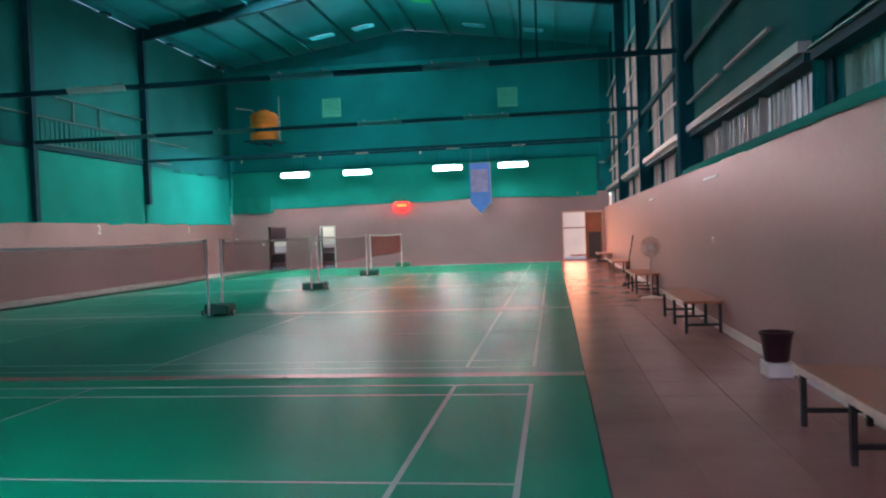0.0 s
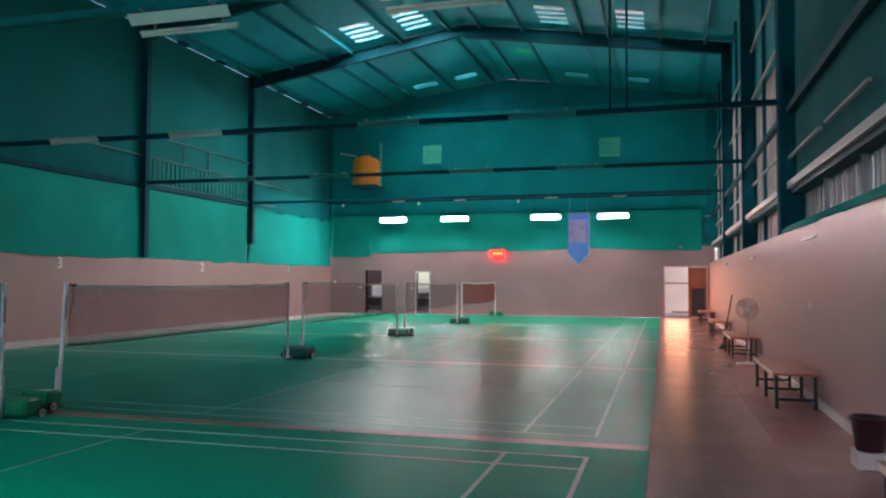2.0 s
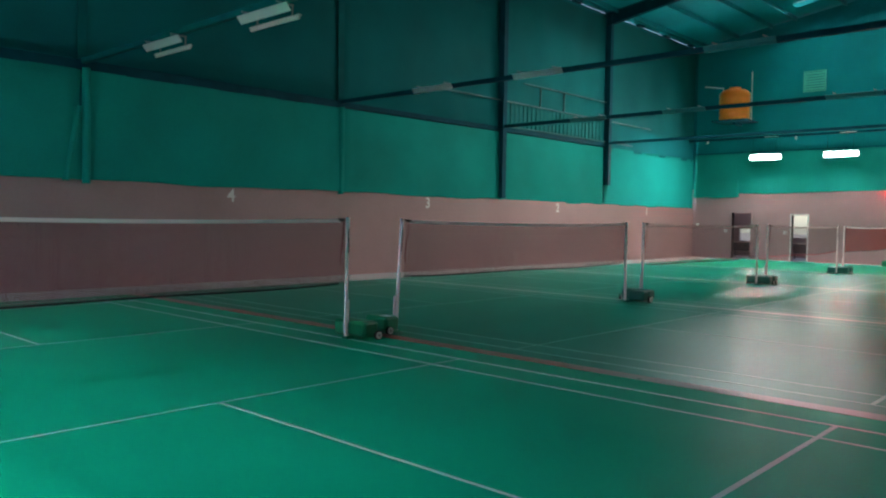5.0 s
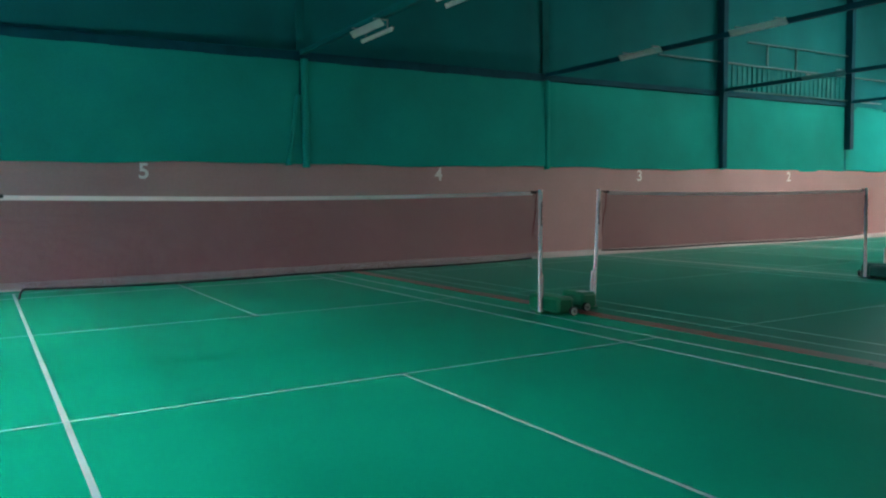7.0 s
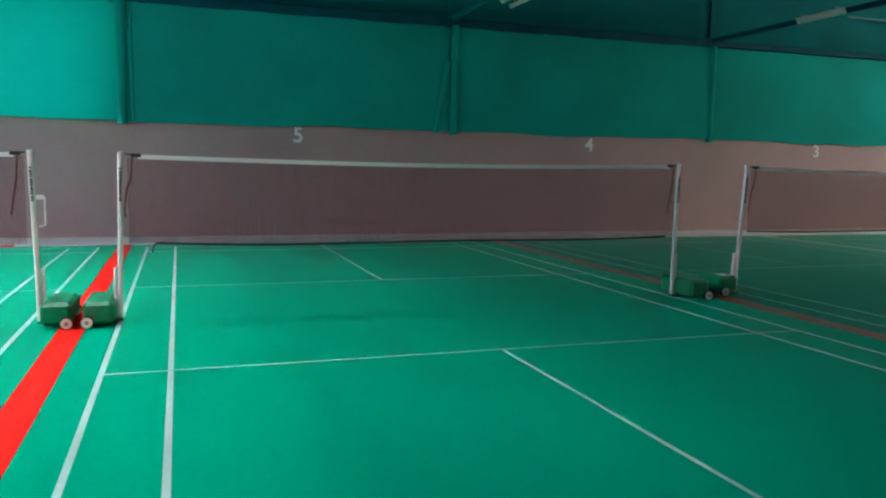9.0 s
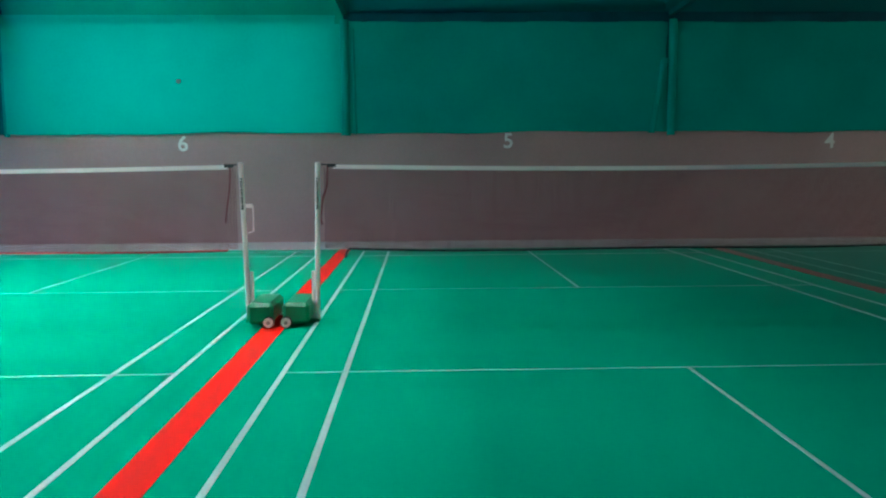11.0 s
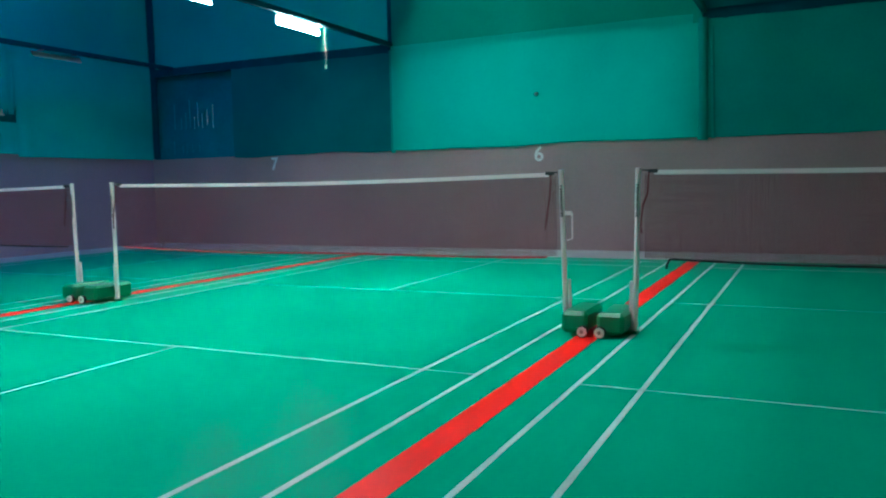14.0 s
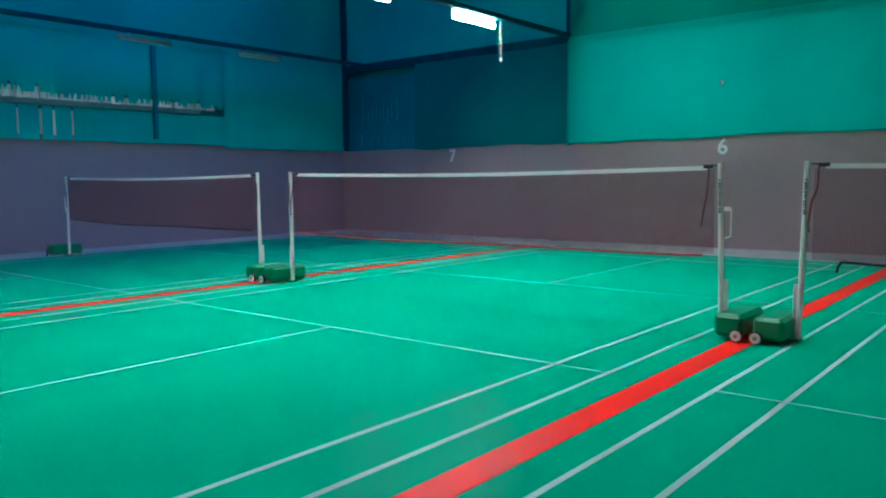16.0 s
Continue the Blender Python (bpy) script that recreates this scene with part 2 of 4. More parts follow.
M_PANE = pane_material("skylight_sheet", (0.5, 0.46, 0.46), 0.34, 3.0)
M_LIGHTSHEET = pane_material("translucent_sheet", (0.47, 0.4, 0.38), 0.6, 9.0)
# Darker, greener copy of the translucent sheet for the near bay.
M_LIGHTSHEET2 = pane_material("dim_green_sheet", (0.13, 0.3, 0.25), 0.3, 9.0)
M_SLOT = pane_material("daylight_slot", (0.5, 0.56, 0.62), 0.35, 9.0)
M_GREENPANE = pane_material("green_sheet", (0.05, 0.75, 0.35), 0.7)
M_ALU = material("pale_girt", (0.42, 0.4, 0.4), 0.45, 0.2, 0.15, 4, 50)
M_RAIL = material("pale_green_rail", (0.1, 0.24, 0.23), 0.4, 0.2, 0.2, 2, 50)
M_RIB = material("teal_ribbed_sheet", (0.006, 0.18, 0.17), 0.5, 0, 0.2, 2, 30, spec=0.1)
M_TUBE = glowing("lit_tube", (1.0, 0.74, 0.71), 290.0)
M_TUBE2 = glowing("lit_tube_white", (0.93, 0.97, 1.0), 290.0)
M_TUBEOFF = material("unlit_tube", (0.62, 0.68, 0.6), 0.4, 0, 0.05, 6, 60)
# Darkened copy of the tray colour, toned to the teal behind it.
M_TRAY = material("lamp_tray_dimmed", (0.03, 0.27, 0.28), 0.5, 0, 0.08, 6, 60)
M_SIGN = glowing("red_sign_glow", (1.0, 0.0022, 0.0006), 36.0)
M_SIGNTEXT = glowing("amber_sign_glow", (1.0, 0.42, 0.1), 1.0)
M_SIGNPANEL = glowing("dull_amber_glow", (1.0, 0.13, 0.03), 0.75)
M_TANK = material("orange_plastic", (0.75, 0.22, 0.02), 0.4, 0, 0.08, 3, 40)
M_BLUE = material("blue_banner", (0.16, 0.33, 0.9), 0.8, 0, 0.1, 4, 60)
M_PINK = material("lilac_banner", (0.5, 0.38, 0.7), 0.8, 0, 0.2, 3, 40)
M_JAMB = material("pink_door_paint", (0.72, 0.34, 0.28), 0.5, 0, 0.12, 3, 50)
M_YARD = material("warm_yard_paint", (0.9, 0.66, 0.54), 0.7, 0, 0.08, 1, 30)
M_BROWN = material("brown_door", (0.42, 0.11, 0.05), 0.5, 0, 0.2, 2, 40)
M_GREY = material("grey_metal", (0.3, 0.3, 0.3), 0.4, 0.5, 0.12, 6, 60)
M_DARK = material("dark_furniture", (0.06, 0.045, 0.045), 0.5, 0, 0.2, 4, 50)
M_GROUND = material("outside_ground", (0.3, 0.26, 0.22), 0.9, 0, 0.2, 0.3, 8)


# ---- mesh helpers ----
def box(bm, x0, x1, y0, y1, z0, z1, bevel=0.0):
    v = [bm.verts.new((x, y, z)) for z in (z0, z1) for y in (y0, y1) for x in (x0, x1)]
    f = [bm.faces.new([v[i] for i in q]) for q in ((0, 2, 3, 1), (4, 5, 7, 6), (0, 1, 5, 4), (2, 6, 7, 3), (0, 4, 6, 2), (1, 3, 7, 5))]
    if bevel:
        edges = list({e for q in f for e in q.edges})
        bmesh.ops.bevel(bm, geom=edges, offset=bevel, segments=2, affect="EDGES", profile=0.6)
    return bm


def tube(bm, a, b, r, n=10, r2=None):
    a, b = Vector(a), Vector(b)
    q = (b - a).to_track_quat("Z", "Y")
    ends = []
    for p, rad in ((a, r), (b, r if r2 is None else r2)):
        ends.append([bm.verts.new(p + q @ Vector((rad * math.cos(2 * math.pi * i / n), rad * math.sin(2 * math.pi * i / n), 0))) for i in range(n)])
    for i in range(n):
        bm.faces.new((ends[0][i], ends[0][(i + 1) % n], ends[1][(i + 1) % n], ends[1][i]))
    bm.faces.new(ends[0][::-1])
    bm.faces.new(ends[1])
    return bm


def cable(bm, points, r, n=6):
    """One round cord swept along points."""
    pts = [Vector(p) for p in points]
    closed = (pts[0] - pts[-1]).length < 1e-6
    if closed:
        pts = pts[:-1]
    rings, k = [], len(pts)
    side = None
    for i, p in enumerate(pts):
        a = pts[i - 1] if i > 0 or closed else p
        b = pts[(i + 1) % k] if i < k - 1 or closed else p
        d = (b - a).normalized()
        if side is None:
            side = d.orthogonal().normalized()
        side = (side - d * side.dot(d)).normalized()
        up = d.cross(side)
        rings.append([bm.verts.new(p + r * (math.cos(2 * math.pi * j / n) * side + math.sin(2 * math.pi * j / n) * up)) for j in range(n)])
    pairs = list(zip(rings, rings[1:])) + ([(rings[-1], rings[0])] if closed else [])
    for u, v in pairs:
        for j in range(n):
            bm.faces.new((u[j], u[(j + 1) % n], v[(j + 1) % n], v[j]))
    if not closed:
        bm.faces.new(rings[0][::-1])
        bm.faces.new(rings[-1])
    return bm


def prism(bm, outline, axis, lo, hi):
    """An outline of (u, v) pushed along x, y or z from lo to hi."""
    def place(u, v, w):
        return {"x": (w, u, v), "y": (u, w, v), "z": (u, v, w)}[axis]
    a = [bm.verts.new(place(u, v, lo)) for u, v in outline]
    b = [bm.verts.new(place(u, v, hi)) for u, v in outline]
    k = len(outline)
    for i in range(k):
        bm.faces.new((a[i], a[(i + 1) % k], b[(i + 1) % k], b[i]))
    bm.faces.new(a[::-1])
    bm.faces.new(b)
    return bm


def lathe(bm, profile, n=24):
    rings = [[bm.verts.new((r * math.cos(2 * math.pi * i / n), r * math.sin(2 * math.pi * i / n), z)) for i in range(n)] for r, z in profile]
    for p, q in zip(rings, rings[1:]):
        for i in range(n):
            bm.faces.new((p[i], p[(i + 1) % n], q[(i + 1) % n], q[i]))
    bm.faces.new(rings[0][::-1])
    bm.faces.new(rings[-1])
    return bm


def mesh_of(bm, name, mat_, smooth=False):
    bmesh.ops.recalc_face_normals(bm, faces=bm.faces)
    me = bpy.data.meshes.new(name)
    bm.to_mesh(me)
    bm.free()
    me.materials.append(mat_)
    if smooth:
        for p in me.polygons:
            p.use_smooth = True
    return me


def thing(name, bm, mat_, label="", category="", group="", kind="", smooth=False):
    return tagged(new(name, mesh_of(bm, name, mat_, smooth)), label, category, group, kind)


def part(name, bm, mat_, parent, label="", smooth=False):
    ob = new(name, mesh_of(bm, name, mat_, smooth))
    ob.parent = parent
    return tagged(ob, label)


def empty(name, m, label="", category="", group="", kind=""):
    ob = new(name)
    ob.empty_display_size = 0.2
    ob.matrix_world = m
    return tagged(ob, label, category, group, kind)


def B():
    return bmesh.new()


def wall_with_holes(bm, axis, plane0, plane1, lo, hi, z0, z1, holes):
    """A wall slab between two planes, cut by rectangular holes (lo, hi, z0, z1)."""
    us = sorted({lo, hi, *[h[0] for h in holes], *[h[1] for h in holes]})
    zs = sorted({z0, z1, *[h[2] for h in holes], *[h[3] for h in holes]})
    for u0, u1 in zip(us, us[1:]):
        for a, b in zip(zs, zs[1:]):
            um, zm = (u0 + u1) / 2, (a + b) / 2
            if any(h[0] < um < h[1] and h[2] < zm < h[3] for h in holes):
                continue
            if axis == "y":
                box(bm, u0, u1, plane0, plane1, a, b)
            else:
                box(bm, plane0, plane1, u0, u1, a, b)
    bmesh.ops.remove_doubles(bm, verts=bm.verts, dist=0.0005)
    seen = {}
    for f in list(bm.faces):
        seen.setdefault(tuple(round(c, 3) for c in f.calc_center_median()), []).append(f)
    bmesh.ops.delete(bm, geom=[f for fs in seen.values() if len(fs) > 1 for f in fs], context="FACES")
    return bm


# ---- large structure ----
thing("ground", box(B(), -150, 150, -150, 170, -0.6, -0.32), M_GROUND, "bare earth ground outside the hall", "ground", kind="structure")
thing("floor", box(B(), XL, XR, YN, YF, -0.3, -0.012), M_CONC, "pale worn concrete slab of the hall", "floor", kind="structure")
mat_bm = B()
box(mat_bm, -7.1, 7.22, -16.9, 3.478, -0.011, 0.0)
mat_floor = thing("court_mat", mat_bm, M_MAT, "green vinyl sports mat with white court lines", "sports floor", kind="structure")
mat_gloss = thing("court_mat", box(B(), -7.1, 7.22, 3.482, 23.866, -0.011, 0.0), M_MAT_GLOSS, "darker, glossier green vinyl mat with worn court lines", "sports floor", kind="structure")
mat_north = thing("court_mat", box(B(), -7.1, 7.22, 23.87, 31.3, -0.011, 0.0), M_MAT, "green vinyl sports mat before the far wall", "sports floor", kind="structure")

DOORS = [(-6.95, -6.08, 0.0, 2.1), (-4.28, -3.62, 0.0, 2.0), (7.42, 9.22, 0.0, 2.25)]
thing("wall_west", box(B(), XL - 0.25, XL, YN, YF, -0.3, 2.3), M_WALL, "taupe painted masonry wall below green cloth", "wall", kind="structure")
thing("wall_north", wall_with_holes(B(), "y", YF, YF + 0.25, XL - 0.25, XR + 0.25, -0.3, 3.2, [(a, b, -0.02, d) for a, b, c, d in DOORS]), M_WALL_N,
      "painted end wall with three doorways, its colour tinted mauve", "wall", kind="structure")
thing("wall_south", box(B(), XL - 0.25, XR + 0.25, YN - 0.25, YN, -0.3, 2.45), M_WALL_S, "painted masonry end wall, colour tinted mauve for the blue light", "wall", kind="structure")
thing("wall_east", box(B(), XR, XR + 0.44, YN, YF, -0.3, 2.42), M_WALL_E, "painted masonry wall behind the benches, colour tinted pink for warm light", "wall", kind="structure")
gable = [(XL - 0.25, 3.2), (XR + 0.44, 3.2), (XR + 0.44, EAVE), (XRIDGE, RIDGE), (XL - 0.25, EAVE)]
thing("wall_upper_north", prism(B(), gable, "y", YF + 0.1, YF + 0.25), M_CLAD, "dark green sheet cladding of the gable", "wall", kind="structure")
SLOTS = [(-17.45, 3.12, 3.8), (-17.22, 3.1, 3.4), (-17.05, 3.1, 3.55), (-16.47, 3.1, 3.5), (-16.1, 3.1, 3.72), (-16.9, 3.15, 3.9), (-16.75, 3.1, 3.45), (-16.3, 3.2, 3.6), (-16.62, 3.15, 3.8), (-16.85, 2.45, 2.7), (-16.6, 2.5, 2.66), (-17.5, 2.45, 2.8), (-17.2, 2.45, 2.65), (-17.05, 2.45, 2.7)]
# The two wide holes let the added backlights reach the cloth.
thing("wall_upper_west", wall_with_holes(B(), "x", XL - 0.145, XL - 0.12, YN - 0.25, YF + 0.25, 2.3, EAVE + 0.014, [(y - 0.012, y + 0.012, z0, z1) for y, z0, z1 in SLOTS] + [(24.2, 31.8, 2.36, 5.4), (-10.2, -3.8, 2.36, 4.5)]), M_CLAD, "dark green sheet cladding above the masonry", "wall", kind="structure")


def corrugated(bm, axis, plane, lo, hi, z0, z1, pitch=0.2, depth=0.035):
    """Trapezoid-ribbed sheet standing on a plane."""
    pts, u = [], lo
    while u < hi:
        for du, d in ((0, 0), (0.35, 0), (0.45, 1), (0.9, 1)):
            if u + du * pitch <= hi:
                pts.append((u + du * pitch, plane + d * depth))
        u += pitch
    cols = []
    for u, p in pts:
        cols.append([bm.verts.new((p, u, z) if axis == "x" else (u, p, z)) for z in (z0, z1)])
    for a, b in zip(cols, cols[1:]):
        bm.faces.new((a[0], b[0], b[1], a[1]))
    return bm


# east wall above the masonry: dark sheet with translucent bands between the columns
thing("wall_upper_east", wall_with_holes(B(), "x", XR + 0.38, XR + 0.44, YN - 0.15, YF + 0.1, 2.422, EAVE,
      [(-3.2, 3.1, 2.5, 3.05), (3.5, 10.0, 2.45, 3.1), (10.4, 16.9, 2.45, 3.1), (10.4, 16.9, 3.35, 6.2), (17.3, 23.7, 2.45, 3.1), (17.3, 23.7, 3.35, 7.4), (24.0, 31.6, 2.45, 7.4)]),
      M_CLAD, "dark green sheet cladding with translucent bands", "wall", kind="structure")
for y0, y1, z0, z1 in ((-3.2, 3.1, 2.5, 3.05), (3.5, 10.0, 2.45, 3.1), (10.4, 16.9, 2.45, 3.1), (10.4, 16.9, 3.35, 6.2), (17.3, 23.7, 2.45, 3.1), (17.3, 23.7, 3.35, 7.4), (24.0, 31.6, 2.45, 7.4)):
    w = thing("window_sheet", corrugated(B(), "x", XR + 0.39, y0, y1, z0, z1), M_LIGHTSHEET2 if y0 < 0 else M_LIGHTSHEET, "ribbed translucent daylight sheet", "window", "daylight sheets", "structure")
    # The near sheets block light too, keeping courts 4 and 5 dim.
    w.visible_shadow = y0 < 10
south_holes = [(-4.6, -0.4, 3.24, 3.62), (-0.4, 8.9, 3.24, 3.95), (-1.1, 8.9, 2.48, 3.02)]
us = B()
wall_with_holes(us, "y", YN - 0.25, YN - 0.15, XL - 0.25, XR + 0.44, 2.45, EAVE, south_holes)
thing("wall_upper_south", us, M_CLAD, "dark green sheet cladding of the end wall", "wall", kind="structure")
thing("wall_gable_south", prism(B(), [(XL - 0.25, EAVE), (XR + 0.44, EAVE), (XRIDGE, RIDGE)], "y", YN - 0.25, YN - 0.1), M_CLAD, "dark green gable sheet", "wall", kind="structure")
for a, b, z0, z1 in south_holes:
    w = thing("window_sheet", corrugated(B(), "y", YN - 0.17, a, b, z0, z1, 0.3), M_SLOT, "ribbed translucent daylight sheet", "window", "daylight sheets", "structure")
    w.visible_shadow = False

# roof sheets with skylight openings
for side, strips, x_in, x_out in ((-1, SKY_L, XRIDGE, XL - 0.15), (1, SKY_R, XRIDGE, XR + 0.5)):
    bm = B()
    cuts = sorted({x_in, x_out, *[c for s in strips for c in s], *(GREEN_PANE[:2] if side > 0 else ())})
    for x0, x1 in zip(cuts, cuts[1:]):
        strip = any(s[0] <= x0 and x1 <= s[1] for s in strips)
        ys = [YN - 0.3]
        if strip:
            for y, half in zip(SKY_Y, HALF):
                ys += [y - half, y + half]
        elif side > 0 and x0 == GREEN_PANE[0]:
            ys += GREEN_PANE[2:]
        ys.append(YF + 0.3)
        for y0, y1 in zip(ys[::2], ys[1::2]):
            q = [bm.verts.new((x, y, roof_z(x) + dz)) for dz in (0.06, 0.12) for x, y in ((x0, y0), (x1, y0), (x1, y1), (x0, y1))]
            for f in ((0, 1, 2, 3), (4, 5, 6, 7), (0, 1, 5, 4), (1, 2, 6, 5), (2, 3, 7, 6), (3, 0, 4, 7)):
                bm.faces.new([q[i] for i in f])
    thing("ceiling_west" if side < 0 else "ceiling_east", bm, M_ROOF, "dark blue-green metal roof sheets", "ceiling", kind="structure")
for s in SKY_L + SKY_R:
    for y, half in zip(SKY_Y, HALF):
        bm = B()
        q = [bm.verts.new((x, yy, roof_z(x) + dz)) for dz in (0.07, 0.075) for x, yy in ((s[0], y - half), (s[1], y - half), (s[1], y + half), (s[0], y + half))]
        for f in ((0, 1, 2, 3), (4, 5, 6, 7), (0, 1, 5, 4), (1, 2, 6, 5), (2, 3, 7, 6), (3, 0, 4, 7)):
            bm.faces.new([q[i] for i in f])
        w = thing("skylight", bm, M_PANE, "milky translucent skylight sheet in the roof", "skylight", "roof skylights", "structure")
        # Only the sheets over courts 4 and 5 block light, to dim that stretch.
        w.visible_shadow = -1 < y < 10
        for m in range(4):  # fixing bars under the sheet
            yb = y - half + 2 * half * (m + 0.6) / 4.2
            part("fixing_bar", prism(B(), [(s[0], roof_z(s[0]) + 0.035), (s[1], roof_z(s[1]) + 0.035), (s[1], roof_z(s[1]) + 0.062), (s[0], roof_z(s[0]) + 0.062)], "y", yb, yb + half * 0.22), M_PURLIN, w)

bm = B()
gx0, gx1, gy0, gy1 = GREEN_PANE
prism(bm, [(gx0, roof_z(gx0) + 0.07), (gx1, roof_z(gx1) + 0.07), (gx1, roof_z(gx1) + 0.075), (gx0, roof_z(gx0) + 0.075)], "y", gy0, gy1)
w = thing("skylight", bm, M_GREENPANE, "small green translucent pane in the roof", "skylight", "roof skylights", "structure")
w.visible_shadow = False

# portal frames: columns and rafters
def column(x, y, z1, inward, mat_=M_STEEL):
    """An I-section column with base plate and knee."""
    e = empty("steel_column", pose(x, y, 0), "dark blue-green painted steel I-column", "column", "portal columns", "structure")
    d = 0.34 * inward
    lo = (3.05 if y > 20 else 2.32) if inward > 0 else 2.42
    for name, x0, x1, w in (("flange", 0, 0.016 * inward, 0.1), ("flange", d - 0.016 * inward, d, 0.1), ("web", 0.016 * inward, d - 0.016 * inward, 0.006)):
        part(name, box(B(), min(x0, x1), max(x0, x1), -w, w, lo, z1), mat_, e)
    return e


for y in ROWS_Y:
    column(XL - (0.1 if y > 16 else 0.33), y if y > -17 else YN + 0.15, EAVE - 0.05, 1, M_STEELG if -4 < y < 11 else M_STEEL)
    column(XR + (0.37 if y > 4 else 0.66), y, EAVE - 0.05, -1)
    e = empty("rafter", pose(0, y, 0), "dark painted steel roof rafter of a portal frame", "rafter", "roof rafters", "structure")
    for name, xa, xb in (("rafter_beam", XL, XRIDGE), ("rafter_beam", XRIDGE, XR + 0.3)):
        bm = B()
        za, zb = roof_z(xa), roof_z(xb)
        prism(bm, [(xa, za - 0.05), (xb, zb - 0.05), (xb, zb - 0.42), (xa, za - 0.52)], "y", -0.008, 0.008)
        prism(bm, [(xa, za - 0.5), (xb, zb - 0.4), (xb, zb - 0.42), (xa, za - 0.52)], "y", -0.1, 0.1)
        prism(bm, [(xa, za - 0.03), (xb, zb - 0.03), (xb, zb - 0.05), (xa, za - 0.05)], "y", -0.1, 0.1)
        part(name, bm, M_RAFTER, e)
for i, x in enumerate((-8.4, -6.9, -5.4, -4.35, -2.35, -0.4, 0.8, 2.4, 4.6, 5.5, 7.3, 8.8)):
    z = roof_z(x)
    thing("purlin", box(B(), x - 0.035, x + 0.035, YN, YF, z - 0.13, z + 0.045), M_PURLIN, "thin painted steel roof purlin", "purlin", "roof purlins", "structure")
# cross beams that carry the lamps, and the girts along the walls
BEAM_Z = 4.68
BEAM_Y = [*ROWS_Y, 31.3]
for y in BEAM_Y:
    zb = BEAM_Z + (0.7 if y > 30 else 0.0)
    thing("cross_beam", box(B(), XL + 0.05, XR + 0.1, y - 0.05, y + 0.05, zb, zb + 0.1, 0.008), M_STEELG if -4 < y < 9 else M_STEEL, "dark square steel beam spanning the hall", "beam", "lamp beams", "structure")
for x in (6.45, 6.75):
    thing("hanger_rod", tube(B(), (x, 10.2, BEAM_Z + 0.1), (x, 10.2, roof_z(x) - 0.42), 0.022, 8), M_STEEL, "dark steel rod holding the lamp beam", "rod", "beam hanger rods", "structure")
# Height raised to take in the soft shadow band along the girt.
thing("wall_girt", box(B(), XL - 0.1, XL + 0.03, YN, 10.2, 4.55, 4.76), M_STEEL, "dark steel girt along the cloth wall", "girt", kind="structure")
thing("wall_girt", box(B(), XL - 0.1, XL + 0.02, 10.2, 23.85, 4.6, 4.74), M_STEEL, "slim dark steel girt along the cloth wall", "girt", kind="structure")
thing("wall_girt", box(B(), XR + 0.1, XR + 0.19, YN, YF, 4.48, 4.6), M_STEEL, "dark steel girt along the window wall", "girt", kind="structure")
thing("window_ledge", box(B(), XR + 0.12, XR + 0.37, -3.2, 3.3, 3.17, 3.195, 0.006), M_RAIL, "dull green sheet-metal ledge above the wall sheets", "ledge", "window ledges", "structure")
# Dark strip put in for the shade under the ledge.
thing("wall_girt", box(B(), XR + 0.16, XR + 0.37, -3.2, 3.3, 3.07, 3.167), M_STEEL, "dark strip for the shadow under the pale ledge", "girt", kind="structure")
for y0, y1 in ((3.5, 10.05), (10.35, 16.95), (17.25, 23.7), (24.0, 31.8)):
    thing("window_ledge", box(B(), XR + 0.1, XR + 0.37, y0, y1, 3.19, 3.31, 0.01), M_ALU, "pale sheet-metal ledge under the wall sheets", "ledge", "window ledges", "structure")
    # Same added shadow strip, recessed below this ledge.
    thing("wall_girt", box(B(), XR + 0.16, XR + 0.37, y0, y1, 3.1, 3.187), M_STEEL, "dark strip for the shadow under the pale ledge", "girt", kind="structure")
    for z, ya, yb in (((3.7, 4.65, 6.9), (3.7, 7.3, 10.0)) if y0 < 4 else ((4.05, y0, y1), (6.25, y0, y1), (7.5, y0, y1))):
        xg = XR + (0.12 if y0 < 4 else 0.26)
        thing("thin_girt", box(B(), xg, xg + 0.05, ya, yb, z, z + 0.04), M_ALU, "pale thin steel girt on the wall sheets", "girt", "thin girts", "structure")
    for k in range(1, 3):
        ym = y0 + (y1 - y0) * k / 3
        slim = 0.012 if y0 < 4 else 0.03
        thing("wall_stud", box(B(), XR + 0.28, XR + 0.36, ym - slim, ym + slim, 2.42, 3.3 if y0 < 4 else EAVE - 0.1), M_ALU if y0 < 4 else M_STEEL, "slim steel upright on the wall sheets", "stud", "wall studs", "structure")
thing("window_ledge", box(B(), -4.0, 9.0, YN - 0.14, YN + 0.09, 3.1, 3.2, 0.01), M_RAIL, "green sheet-metal ledge on the end wall", "ledge", "window ledges", "structure")
thing("wall_stud", box(B(), -2.81, -2.71, YN + 0.14, YN + 0.2, 2.45, 4.6), M_PURLIN, "slim steel upright on the end wall", "stud", "wall studs", "structure")
for z, y0, y1 in ((5.62, 14.4, 23.7), (6.35, 18.4, 24.2), (4.775, 17.3, 26.0), (5.62, 24.0, 27.5)):
    thing("thin_girt", box(B(), XL + 0.0, XL + 0.055, y0, y1, z, z + 0.035), M_RAIL, "thin pale steel rail over the wall cloth", "girt", "thin girts", "structure")
for y in (19.4, 20.9):
    thing("wall_stud", box(B(), XL, XL + 0.04, y - 0.025, y + 0.025, 5.655, 6.35), M_RAIL, "short pale steel upright between two rails", "stud", "rail uprights", "structure")
thing("ribbed_sheet", corrugated(B(), "x", XL - 0.06, 17.35, 23.6, 4.78, 5.6, 0.25, 0.05), M_RIB, "teal ribbed sheet between two rails", "sheet", kind="structure")
